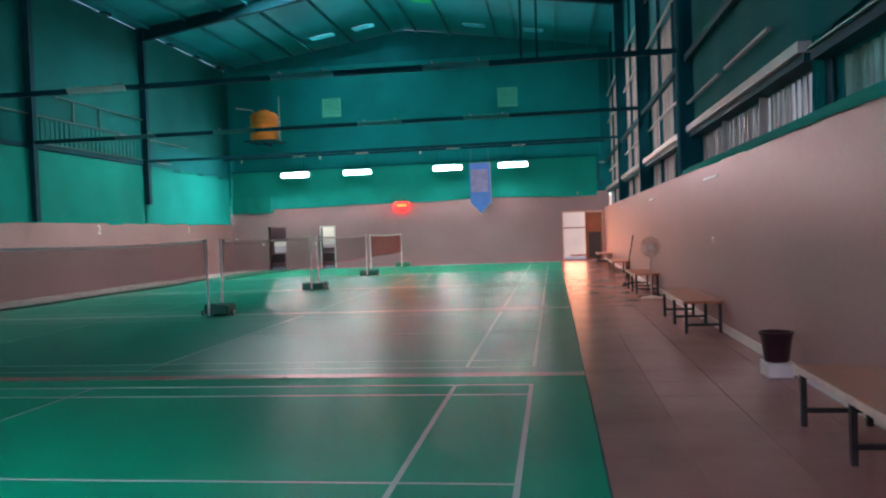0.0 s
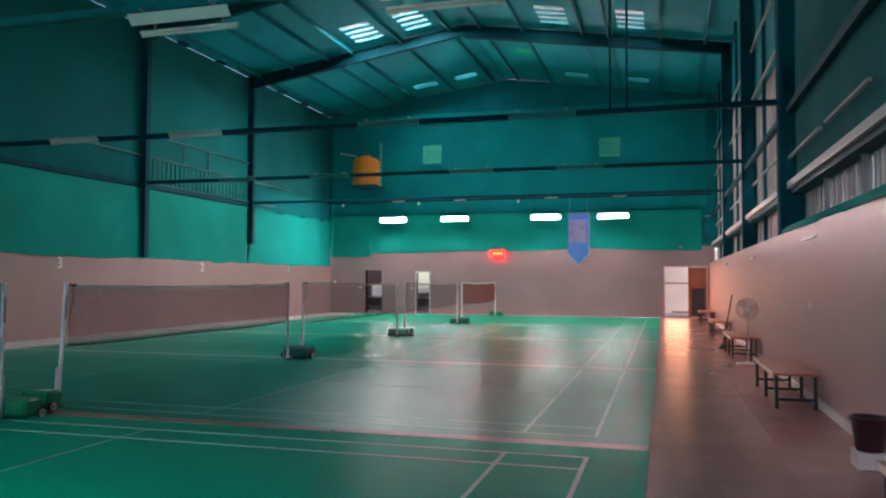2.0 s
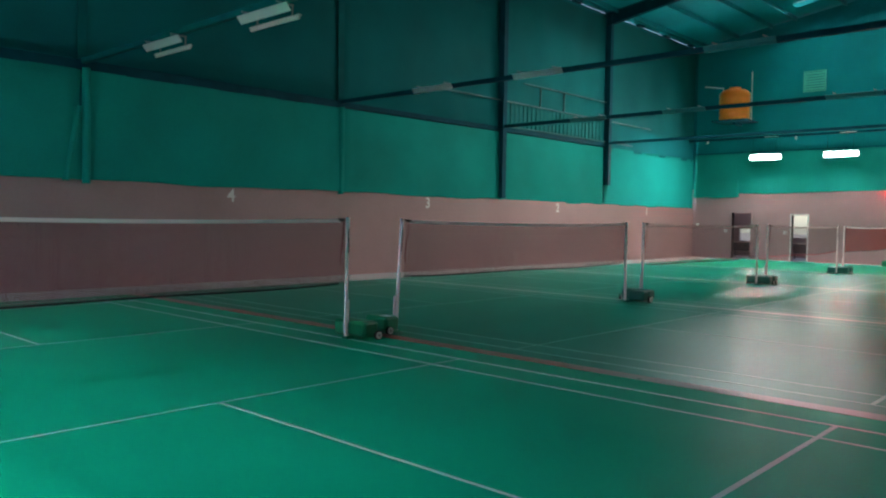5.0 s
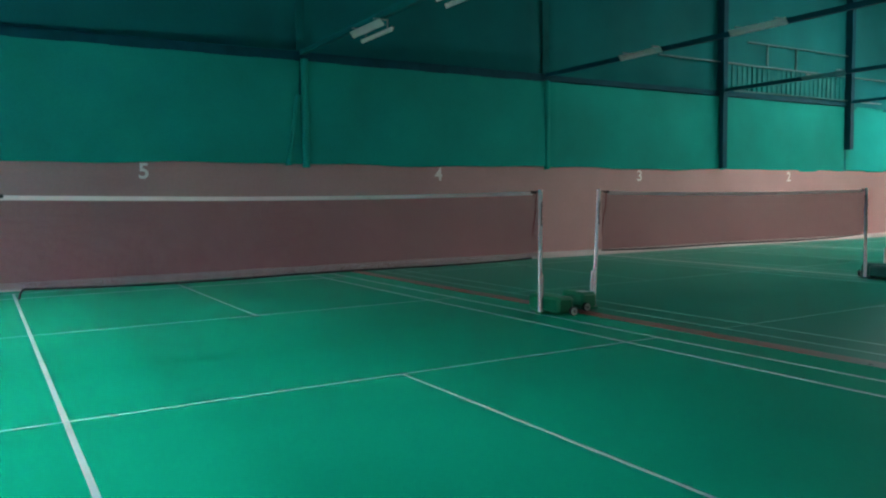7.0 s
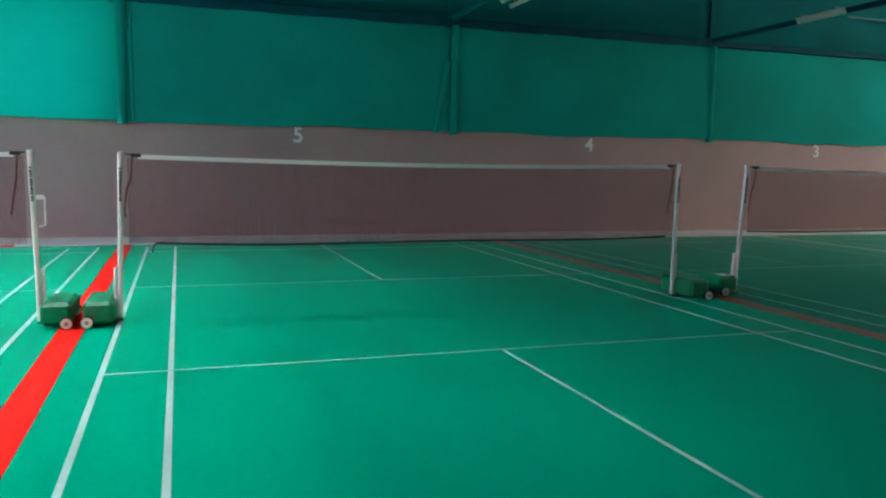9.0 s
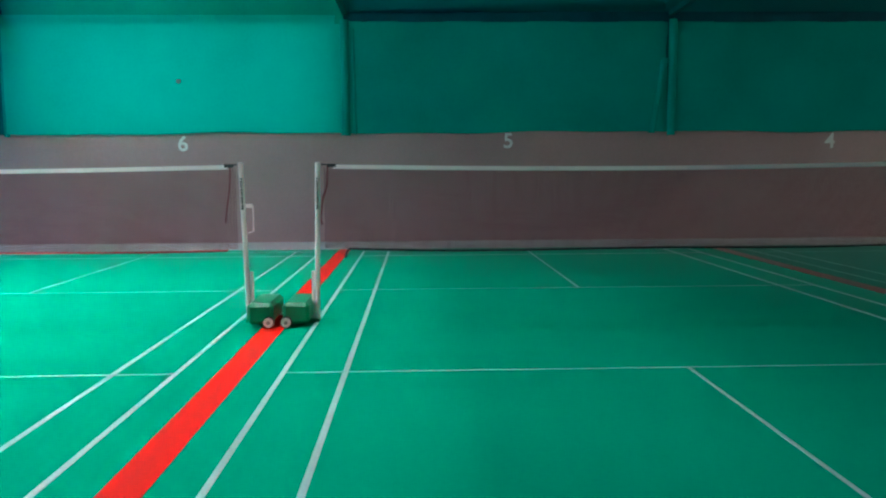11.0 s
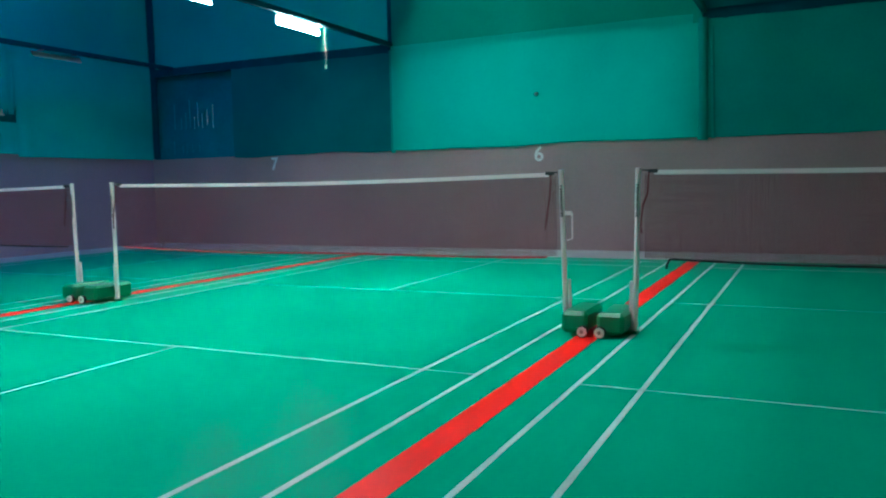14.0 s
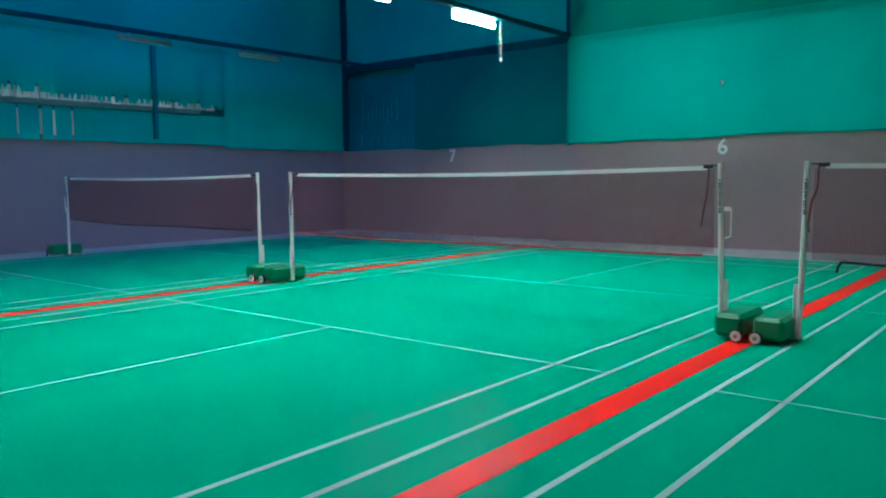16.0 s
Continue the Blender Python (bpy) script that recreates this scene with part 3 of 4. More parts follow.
# blocks that close the daylight gap under the eaves here and there
for k in range(21):
    y = YN + 1.2 + k * 2.42
    thing("eave_block", box(B(), XL - 0.16, XL + 0.05, y - 0.22, y + 0.22, EAVE - 0.02, EAVE + 0.09), M_STEEL, "steel cleat closing the gap under the roof edge", "cleat", "eave cleats", "structure")


# ---- cloth ----
def hanging(name, axis, plane, lo, hi, z0, z1, bulge, mat_, label, seed, nu=40, nz=14, ragged=0.03, torn=0.0):
    """A hung cloth panel with a slack bulge, vertical folds and a ragged lower hem."""
    rnd = random.Random(seed)
    ph = [rnd.uniform(0, 6.28) for _ in range(5)]
    bm = B()
    grid = []
    for i in range(nu + 1):
        a = i / nu
        u = lo + (hi - lo) * a
        col = []
        for j in range(nz + 1):
            b = j / nz
            z = z0 + (z1 - z0) * b
            if j == 0:
                z += torn * max(0.0, noise.noise((u * 21.3, 0.3, seed)) - 0.1) * 2.2 * (0.4 + max(0.0, 1 + noise.noise((u * 0.8, 4.1, seed)))) if torn else 0.0
                z += ragged * (math.sin(7 * a + ph[0]) + 0.6 * math.sin(17 * a + ph[1]))
            edge = math.exp(-((min(a, 1 - a)) / 0.05) ** 2)
            d = bulge * math.sin(math.pi * min(1, b * 1.1)) * math.sin(math.pi * a) + 0.018 * min(1, (hi - lo) / 6) * math.sin(23 * a + ph[2] + 1.5 * b) * (1 - b * 0.5)
            d += 0.03 * edge * math.sin(60 * a + ph[3]) + 0.012 * noise.noise((u * 1.3, z * 1.7, seed))
            p = plane + d
            col.append(bm.verts.new((p, u, z) if axis == "x" else (u, p, z)))
        grid.append(col)
    for p, q in zip(grid, grid[1:]):
        for j in range(nz):
            bm.faces.new((p[j], q[j], q[j + 1], p[j + 1]))
    return thing(name, bm, mat_, label, "shade cloth", "wall cloths", smooth=True)


spans = list(zip([-15.3] + ROWS_Y[1:], ROWS_Y[1:] + [YF - 0.1]))
for k, (y0, y1) in enumerate(spans):
    covers, last = k == 1, y0 > 23  # here the cloths hang over the girt and hide it
    # Bay 0 gets the dim copy for shade, bay 1 the lit one.
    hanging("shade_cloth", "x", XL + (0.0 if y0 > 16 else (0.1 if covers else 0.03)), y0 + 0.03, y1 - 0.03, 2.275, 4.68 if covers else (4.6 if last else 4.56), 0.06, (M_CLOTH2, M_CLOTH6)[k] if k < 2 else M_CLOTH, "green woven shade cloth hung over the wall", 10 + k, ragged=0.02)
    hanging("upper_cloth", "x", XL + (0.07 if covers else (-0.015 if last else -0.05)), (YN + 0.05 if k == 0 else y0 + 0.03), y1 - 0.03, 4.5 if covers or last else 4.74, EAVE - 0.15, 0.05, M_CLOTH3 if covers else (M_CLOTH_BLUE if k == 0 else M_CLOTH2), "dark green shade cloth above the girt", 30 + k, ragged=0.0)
hanging("shade_cloth", "y", YF - 0.02, XL + 0.05, XR - 0.3, 3.03, 4.82, -0.05, M_CLOTH, "green woven shade cloth across the far wall", 50, ragged=0.045)
hanging("shade_cloth", "y", YF - 0.05, XL + 0.02, -6.66, 2.8, 3.6, -0.02, M_CLOTH, "slack green cloth corner drooping over the far wall", 49, ragged=0.02)
hanging("upper_cloth", "y", YF + 0.06, XL + 0.05, XR - 0.05, 4.9, EAVE - 0.1, -0.04, M_CLOTH_G, "dark green shade cloth of the gable", 51, ragged=0.0)
hanging("shade_cloth", "y", YN + 0.08, XL + 0.05, -4.7, 2.3, 4.75, 0.05, M_CLOTH_BLUE, "dark blue-green shade cloth on the end wall", 52, ragged=0.003)
hanging("upper_cloth", "y", YN + 0.08, XL + 0.05, XR - 0.1, 4.7, EAVE - 0.1, 0.05, M_CLOTH_BLUE, "dark blue-green shade cloth above the end wall girt", 53, ragged=0.0)
hanging("shade_cloth", "y", YN + 0.06, -4.78, -0.4, 3.26, 4.75, 0.03, M_CLOTH_BLUE, "dark blue-green shade cloth frayed above the daylight slots", 54, nu=420, ragged=0.01, torn=0.32)
hanging("shade_cloth", "y", YN + 0.065, -0.42, XR - 0.1, 3.36, 4.75, 0.03, M_CLOTH_BLUE, "dark blue-green shade cloth torn above the daylight slots", 61, nu=760, ragged=0.02, torn=0.6)
hanging("shade_cloth", "y", YN + 0.07, -4.78, -1.1, 2.36, 3.08, 0.02, M_CLOTH_BLUE, "dark blue-green shade cloth below the daylight slots", 57, ragged=0.003)
rnd = random.Random(21)
x = -1.1
while x < 2.6:  # slit cloth: strips with gaps of daylight
    w = rnd.uniform(0.16, 0.5)
    hanging("shade_cloth", "y", YN + 0.07, x, x + w, 2.36, 3.08, 0.01, M_CLOTH_BLUE, "slit strip of dark blue-green shade cloth", int(900 + x * 10), nu=6, nz=6, ragged=0.004)
    x += w + rnd.uniform(0.012, 0.05)
hanging("shade_cloth", "y", YN + 0.07, x, XR - 0.1, 2.36, 3.08, 0.02, M_CLOTH_BLUE, "dark blue-green shade cloth below the daylight slots", 58, ragged=0.004)
hanging("shade_cloth", "x", XR + 0.3, YN + 0.1, -3.4, 2.36, EAVE - 0.2, -0.05, M_CLOTH2, "dark green shade cloth over the window wall", 55)
hanging("upper_cloth", "x", XR + 0.26, -3.4, 3.4, 3.3, EAVE - 0.2, -0.05, M_CLOTH2, "dark green shade cloth over the window wall", 59)
hanging("upper_cloth", "x", XR + 0.24, 3.4, 10.0, 3.34, EAVE - 0.2, -0.05, M_CLOTH2, "dark green shade cloth over the upper wall sheets", 56)
hanging("cloth_hem", "x", XR - 0.012, -12.0, 10.0, 2.38, 2.5, -0.01, M_CLOTH, "green cloth hem lying over the wall top", 60, nu=90, nz=3, ragged=0.025)


def fold(y, r, z0, z1, lean=0.0):
    """A gathered vertical fold of cloth over a column."""
    bm = B()
    rows = []
    for j in range(9):
        b = j / 8
        z = z0 + (z1 - z0) * b
        rows.append([bm.verts.new((XL + 0.02 + r * 1.1 * math.sin(math.pi * i / 10) * (1 + 0.15 * math.sin(5 * b + y)), y + lean * (1 - b) - r * math.cos(math.pi * i / 10), z)) for i in range(11)])
    for p, q in zip(rows, rows[1:]):
        for i in range(10):
            bm.faces.new((p[i], p[i + 1], q[i + 1], q[i]))
    return thing("cloth_fold", bm, M_CLOTH, "gathered fold of green cloth over a column", "shade cloth", "cloth folds", smooth=True)


def column_wrap(x0, y0, y1, z0, z1, seed, mat_):
    """Cloth wound round a column of the window wall."""
    prof = [(XR + 0.36, y0), (x0 + 0.12, y0 - 0.01), (x0 + 0.03, y0 + 0.02), (x0, y0 + 0.1), (x0 - 0.01, (y0 + y1) / 2), (x0, y1 - 0.1), (x0 + 0.04, y1 - 0.01), (XR + 0.36, y1)]
    bm = B()
    rows = []
    for j in range(25):
        z = z0 + (z1 - z0) * j / 24
        rows.append([bm.verts.new((x + 0.025 * noise.noise((i * 0.9, z * 1.1, seed)), y + 0.03 * noise.noise((z * 1.3, i * 0.7, seed + 5)), z)) for i, (x, y) in enumerate(prof)])
    for p, q in zip(rows, rows[1:]):
        for i in range(len(prof) - 1):
            bm.faces.new((p[i], p[i + 1], q[i + 1], q[i]))
    return thing("column_cloth", bm, mat_, "dark green cloth wound round a wall column", "shade cloth", "wall cloths", smooth=True)


column_wrap(XR + 0.24, 3.4, 3.56, 2.45, 9.6, 3, M_CLOTH2)
column_wrap(XR - 0.01, 10.02, 10.4, 2.44, 9.6, 4, M_CLOTH_DARK)
fold(3.36, 0.085, 2.2, 4.6)
fold(3.2, 0.075, 2.25, 3.8, -0.26)
fold(10.2, 0.09, 2.22, 4.58)
fold(-3.52, 0.1, 2.22, 4.58)
fold(-3.35, 0.04, 2.25, 4.4, 0.03)
fold(-10.5, 0.06, 2.22, 4.6)

# ---- courts: lines as paint on the mat ----
def line_mark(name, x0, x1, y0, y1, mat_, label=""):
    if mat_ == M_LINE and (x0 + x1) / 2 > 5.5 and (y0 + y1) / 2 > -0.5:
        mat_ = M_LINE_EAST
    elif mat_ in (M_LINE, M_LINE_THIN) and (y0 + y1) / 2 > 3.48:
        mat_ = M_LINE_OLD
    return part(name, box(B(), x0, x1, y0, y1, 0.0, 0.0022), mat_, mat_floor if (y0 + y1) / 2 < 3.48 else (mat_gloss if (y0 + y1) / 2 < 23.87 else mat_north), label)


LW = 0.04
for number, yc in COURTS:
    for s in (-1, 1):
        line_mark("back_line", *sorted((s * 6.7, s * 6.66)), yc - 3.05, yc + 3.05, M_LINE)
        line_mark("long_service_line", *sorted((s * 5.94, s * 5.9)), yc - 3.01, yc + 3.01, M_LINE)
        line_mark("short_service_line", *sorted((s * 1.987, s * 2.013)), yc - 3.01, yc + 3.01, M_LINE_THIN)
        line_mark("centre_line", *sorted((s * 2.02, s * 5.9)), yc - 0.014, yc + 0.014, M_LINE)
        line_mark("centre_line", *sorted((s * 5.94, s * 6.66)), yc - 0.014, yc + 0.014, M_LINE)
        for y in (3.05, 2.59):
            for x0, x1 in ((-6.66, -5.94), (-5.9, -2.02), (-1.98, 1.98), (2.02, 5.9), (5.94, 6.66)):
                if y == 3.05 and x0 != -6.66:
                    continue
                a, b = (-6.66, 6.66) if y == 3.05 else (x0, x1)
                line_mark("side_line", a, b, *sorted((yc + s * y, yc + s * (y - LW))), M_LINE)
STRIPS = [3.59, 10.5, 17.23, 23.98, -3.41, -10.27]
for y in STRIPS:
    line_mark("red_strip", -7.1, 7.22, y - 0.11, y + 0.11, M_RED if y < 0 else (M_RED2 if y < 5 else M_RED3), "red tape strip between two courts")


# ---- nets and posts ----
def net_post(x, y, gap_side, lean=0.0, bracket=True, sticker=False, paint=M_BASE, reach=None):
    """A wheeled badminton post: pole with sleeve, weight box, wheels, hook. gap_side: +1 where the box lies towards +y."""
    e = empty("net_post", pose(x, y, 0), "white badminton post on a green wheeled weight box", "net post", "badminton posts")
    g = gap_side
    top = lean
    part("pole", tube(B(), (0, 0, 0.02), (0, top, 1.55), 0.025, 12), M_POST, e, smooth=False)
    part("sleeve", tube(B(), (-0.012, g * 0.044, 0.0), (-0.012, g * 0.044 + top * 0.33, 0.5), 0.018, 12), M_POST, e)
    part("cap", box(B(), -0.022, 0.022, top - 0.022, top + 0.022, 1.545, 1.572, 0.006), M_POST, e)
    bm = B()
    y0, y1 = sorted((g * 0.04, g * 0.295))
    back, front = reach or (-0.3, 0.32)
    box(bm, back, front, y0, y1, 0.03, 0.235)
    edges = [ed for ed in bm.edges]
    bmesh.ops.bevel(bm, geom=edges, offset=0.035, segments=1, affect="EDGES")
    part("weight_box", bm, paint, e, "green painted weight box")
    part("foot_plate", box(B(), -0.05, 0.06, min(g * -0.025, g * 0.1), max(g * -0.025, g * 0.1), 0.004, 0.03), paint, e)
    if sticker:
        part("sticker", box(B(), -0.1, 0.05, min(g * 0.22, g * 0.1), max(g * 0.22, g * 0.1), 0.235, 0.238), M_WHITE, e, "small white sticker")
    for xs in (front + 0.025, back - 0.025):
        w = part("wheel", tube(B(), (xs - 0.018, g * 0.255, 0.056), (xs + 0.018, g * 0.255, 0.056), 0.055, 20), M_BLACK, e, "small black wheel")
        part("hub", tube(B(), (xs - 0.024, g * 0.255, 0.056), (xs + 0.024, g * 0.255, 0.056), 0.047, 18), M_WHITE, w, "white plastic hub")
        part("axle_cap", tube(B(), (xs - 0.03, g * 0.255, 0.056), (xs + 0.03, g * 0.255, 0.056), 0.018, 10), M_GREY, w)
    if bracket:
        bm = B()
        o = g * 0.1
        yy = top * 0.8
        cable(bm, [(0, yy, 1.15), (0, yy + o, 1.15), (0, yy + o, 0.9), (0, yy + o * 0.5, 0.885)], 0.008, 8)
        box(bm, -0.012, 0.012, *sorted((yy + g * 0.015, yy + o * 0.95)), 1.13, 1.17)
        part("tension_hook", bm, M_POST, e)
    bm = B()
    for k in range(12):
        z = 1.42 - k * 0.026
        box(bm, 0.022, 0.0275, top * z / 1.55 - 0.011, top * z / 1.55 + 0.011, z - (0.02 if k % 3 else 0.014), z)
    part("lettering_bars", bm, M_BLACK, e, "dark unreadable lettering on the pole")
    return e


def net(number, yc, y0, y1, cord, strands=M_NET, tape=M_TAPE, label="dark brown badminton net with a white top band"):
    """A net between two post tops: strands, white band, lower cord and tie ropes."""
    e = empty("badminton_net", pose(0, 0, 0), label, "net", "badminton nets")
    a, b = y0 + 0.15, y1 - 0.13
    L = b - a

    def sag(y):
        return 1.548 - 0.032 * math.sin(math.pi * (y - a) / L)

    bm = B()
    # Nets 2 and 3 get thinner strands to look nearly transparent.
    r = {1: 0.0009, 2: 0.0005, 3: 0.0005}.get(number, 0.0011)
    depth = 0.775 if number == 4 else 0.825
    m0, ML = y0 + 0.06, y1 - y0 - 0.11
    n = int(ML / 0.0095)
    rnd = random.Random(number)
    for i in range(n + 1):
        y = m0 + ML * i / n + rnd.uniform(-0.0022, 0.0022)
        zt = sag(y)
        v = [bm.verts.new((dx, y + dy, z)) for z in (zt - depth + 0.005, zt - 0.03) for dx, dy in ((r, 0), (-r * 0.6, r), (-r * 0.6, -r))]
        for j in range(3):
            bm.faces.new((v[j], v[(j + 1) % 3], v[3 + (j + 1) % 3], v[3 + j]))
    for k in range(80):
        d = 0.05 + (depth - 0.055) * k / 79 + rnd.uniform(-0.002, 0.002)
        prev = None
        for i in range(13):
            y = m0 + ML * i / 12
            z = sag(y) - d
            ring = [bm.verts.new((dx, y, z + dz)) for dx, dz in ((r, 0), (-r * 0.6, r), (-r * 0.6, -r))]
            if prev:
                for j in range(3):
                    bm.faces.new((prev[j], prev[(j + 1) % 3], ring[(j + 1) % 3], ring[j]))
            prev = ring
    part("net_mesh", bm, strands, e, "fine knotted net strands")
    bm = B()
    for i in range(24):
        ya, yb = a + L * i / 24, a + L * (i + 1) / 24
        za, zb = sag(ya), sag(yb)
        q = [bm.verts.new((x, y, z)) for x in (-0.006, 0.006) for y, z in ((ya, za - 0.042), (yb, zb - 0.042), (yb, zb), (ya, za))]
        for f in ((0, 1, 2, 3), (7, 6, 5, 4), (2, 6, 7, 3), (0, 4, 5, 1)):
            bm.faces.new([q[t] for t in f])
    bmesh.ops.remove_doubles(bm, verts=bm.verts, dist=0.0005)
    part("top_band", bm, tape, e, "cloth top band")
    c0, c1 = a + 0.02, b - 0.02
    if number == 4:
        c0 = y0 + 0.05
    if number == 5:
        c0 = a + 0.16
    pts = [(0.004, c0 + (c1 - c0) * i / 16, sag(c0 + (c1 - c0) * i / 16) - depth - 0.012 * math.sin(9 * i / 16 + yc)) for i in range(17)]
    if number == 5:
        pts = [(0.012, c0 - 0.05, pts[0][2] - 0.09), (0.01, c0 - 0.04, pts[0][2] - 0.04), (0.006, c0 - 0.02, pts[0][2] - 0.005)] + pts
    part("lower_cord", cable(B(), pts, 0.0105, 6), cord, e, "lower cord with a loose end" if number == 5 else "lower cord")
    for yy, end in ((a, y0), (b, y1)):
        s = 1 if yy > end else -1
        near = end + s * 0.035
        part("tie_rope", cable(B(), [(0.004, near, 1.55), (0.004, (yy + near) / 2, 1.545), (0.004, yy + s * 0.02, 1.54)], 0.007, 6), M_BLACK, e, "black tie rope")
        part("tie_buckle", box(B(), -0.009, 0.009, min(yy - s * 0.06, yy + s * 0.03), max(yy - s * 0.06, yy + s * 0.03), 1.522, 1.556, 0.004), M_BLACK, e, "black buckle at the band's end")
        part("loose_strap", prism(B(), [(yy - s * 0.055, 1.53), (yy - s * 0.04, 1.53), (yy - s * 0.05, 1.33), (yy - s * 0.09, 1.22), (yy - s * 0.115, 1.02), (yy - s * 0.1, 0.96), (yy - s * 0.125, 0.97), (yy - s * 0.13, 1.04), (yy - s * 0.108, 1.235), (yy - s * 0.066, 1.34)] if s > 0 else
             [(yy + 0.03, 1.52), (yy + 0.045, 1.52), (yy + 0.03, 1.3), (yy + 0.0, 1.12), (yy - 0.02, 0.98), (yy - 0.035, 0.99), (yy - 0.016, 1.13), (yy + 0.014, 1.31)], "x", 0.03, 0.034), M_STRAP, e, "dangling maroon strap")
    return e


LEANS = {4: (0.09, 0.0), 5: (0.03, 0.02), 6: (0.0, -0.04)}
for number, yc in COURTS:
    lm, lp = LEANS.get(number, (0.02, -0.02))
    ym, yp = yc - 3.03, yc + 3.03
    if number == 4:
        ym, yp = 3.93, 10.15
    if number == 6:
        ym, yp = -9.85, -3.705
    if number == 7:
        yp = -10.58
    if number == 1:
        yp = 30.35
    net_post(0.0, ym, -1, lm, number in (2, 7), number == 4, M_BASE if number in (4, 5, 6, 7) else M_BASE2, (-0.32, 0.12) if number == 4 else None)
    net_post(0.0, yp, 1, lp, number in (1, 3, 6), False, M_BASE if number in (1, 5, 6, 7) else M_BASE2, (0.03, 0.38) if number == 4 else None)
    net(number, yc, ym + lm, yp + lp, M_REDCORD if number in (6, 2) else M_BLACK,
        {1: M_NET3, 2: M_NET2, 3: M_NET2}.get(number, M_NET), M_TAPE2 if number in (2, 3) else M_TAPE,
        {1: "red badminton net with a white top band", 2: "taupe badminton net with a dull brownish top band", 3: "taupe badminton net with a dull brownish top band"}.get(number, "dark brown badminton net with a white top band"))


# ---- lamps ----
def batten(x, y, lit, shield=0, single=False, off=None):
    """A twin fitting under the beam: reflector tray and a separate tube. shield: the side (+1 or -1 in y) that the upright tray closes."""
    off = off or M_TUBEOFF
    e = empty("ceiling_lamp", pose(x, y - (0.03 if 9 < y < 20 else 0.0), BEAM_Z + (0.13 if 9 < y < 20 else 0.0)), ("lit" if lit else "unlit") + " white tube fitting under a steel beam", "lamp", "hall lamps")
    # Lit rows get an upright tray, sized to block light on one side.
    if shield:
        a, b = sorted((shield * 0.1, shield * 0.115))
        part("tray", box(B(), -0.68, 0.68, a, b, -0.25 if shield > 0 else -0.18, 0.0, 0.004), M_WHITE, e, "pale upright reflector tray")
        part("tray_lip", box(B(), -0.68, 0.68, min(0.0, shield * 0.1), max(0.0, shield * 0.1), -0.02, -0.005), M_WHITE, e)
        for k, (yy, zz) in enumerate(((shield * 0.055, -0.12), (shield * 0.055, -0.165))):
            part("tube", tube(B(), (-0.63, yy, zz), (0.63, yy, zz), 0.019, 10), M_TUBE2 if shield < 0 else M_TUBE, e, "glowing tube")
    else:
        part("tray", prism(B(), [(-0.13, -0.05), (-0.12, -0.04), (-0.035, -0.145), (-0.045, -0.155)], "x", -0.64, 0.64), off, e, "pale tilted reflector tray")
        if single:
            part("tube", tube(B(), (-0.62, -0.07, -0.145), (0.62, -0.07, -0.145), 0.018, 10), off, e, "unlit tube")
        else:
            part("holder", box(B(), -0.64, 0.64, 0.1, 0.145, -0.2, -0.165, 0.006), off, e)
            part("tube", tube(B(), (-0.62, 0.122, -0.22), (0.62, 0.122, -0.22), 0.018, 10), off, e, "unlit tube")
    if shield > 0:
        part("mounting_strip", box(B(), 0.0, 0.6, -0.075, -0.052, 0.73, 0.76), M_TUBEOFF, e, "thin pale strip on the beam")
        for xx in (-0.5, 0.5):
            part("hanger_rod", tube(B(), (xx, 0, -0.01), (xx, 0, 0.71), 0.008, 8), M_STEEL, e)
    for xx in (-0.45, 0.45):
        part("hanger", box(B(), xx - 0.012, xx + 0.012, -0.16 if not shield else -0.1, (0.06 if single else 0.14) if not shield else 0.1, -0.02, 0.0), M_GREY, e)
        if not shield and not single:
            part("hanger_arm", box(B(), xx - 0.01, xx + 0.01, 0.115, 0.13, -0.165, -0.02), M_GREY, e)
    return e


for y in BEAM_Y:
    if y > 20 and y < 25:
        continue
    for x in (-5.3, -2.2, 2.15, 5.2):
        # Tray tone follows the light on each beam: teal north, white south.
        batten(x, y, y > 30 or -12 < y < -9, 1 if y > 30 else (-1 if -12 < y < -9 else 0), y > 5 or y < -12, M_TRAY if y > 9 and x > 0 or y > 16 else (M_WHITE if y < -12 else None))

# ---- far end: doors, sign, banner, vents, tank ----
def door_frame(name, x0, x1, z1, mat_, label):
    e = empty(name, pose(0, YF, 0), label, "door", kind="structure")
    part("jamb", box(B(), x0 - 0.06, x0, -0.03, 0.26, 0, z1 + 0.06), mat_, e)
    part("jamb", box(B(), x1, x1 + 0.06, -0.03, 0.26, 0, z1 + 0.06), mat_, e)
    part("head", box(B(), x0, x1, -0.03, 0.26, z1, z1 + 0.06), mat_, e)
    return e


door_frame("door_1", -6.95, -6.08, 2.1, M_WALL_N, "open doorway with a mauve frame into a side room")
door_frame("door_2", -4.28, -3.62, 2.0, M_WHITE, "open doorway with a white frame towards daylight")
d3 = door_frame("door_3", 7.42, 9.22, 2.25, M_JAMB, "wide doorway to the yard with a pink frame and brown leaf")
part("mullion", box(B(), 8.42, 8.5, 0.0, 0.2, 0, 2.25), M_BROWN, d3)
part("rail", box(B(), 7.42, 8.42, 0.06, 0.14, 1.5, 1.56), M_BROWN, d3)
leaf = part("door_leaf", box(B(), 8.5, 9.2, 0.05, 0.1, 0.02, 2.23), M_BROWN, d3, "brown wooden door leaf")
part("leaf_panel", box(B(), 8.56, 9.12, 0.02, 0.05, 0.1, 1.3), M_DARK, leaf, "dark lower panel")
part("leaf_rail", box(B(), 8.54, 9.16, 0.015, 0.05, 1.3, 1.38), M_BROWN, leaf)
part("threshold", box(B(), 7.42, 8.42, -0.02, 0.24, 0.0, 0.03), M_BROWN, d3)
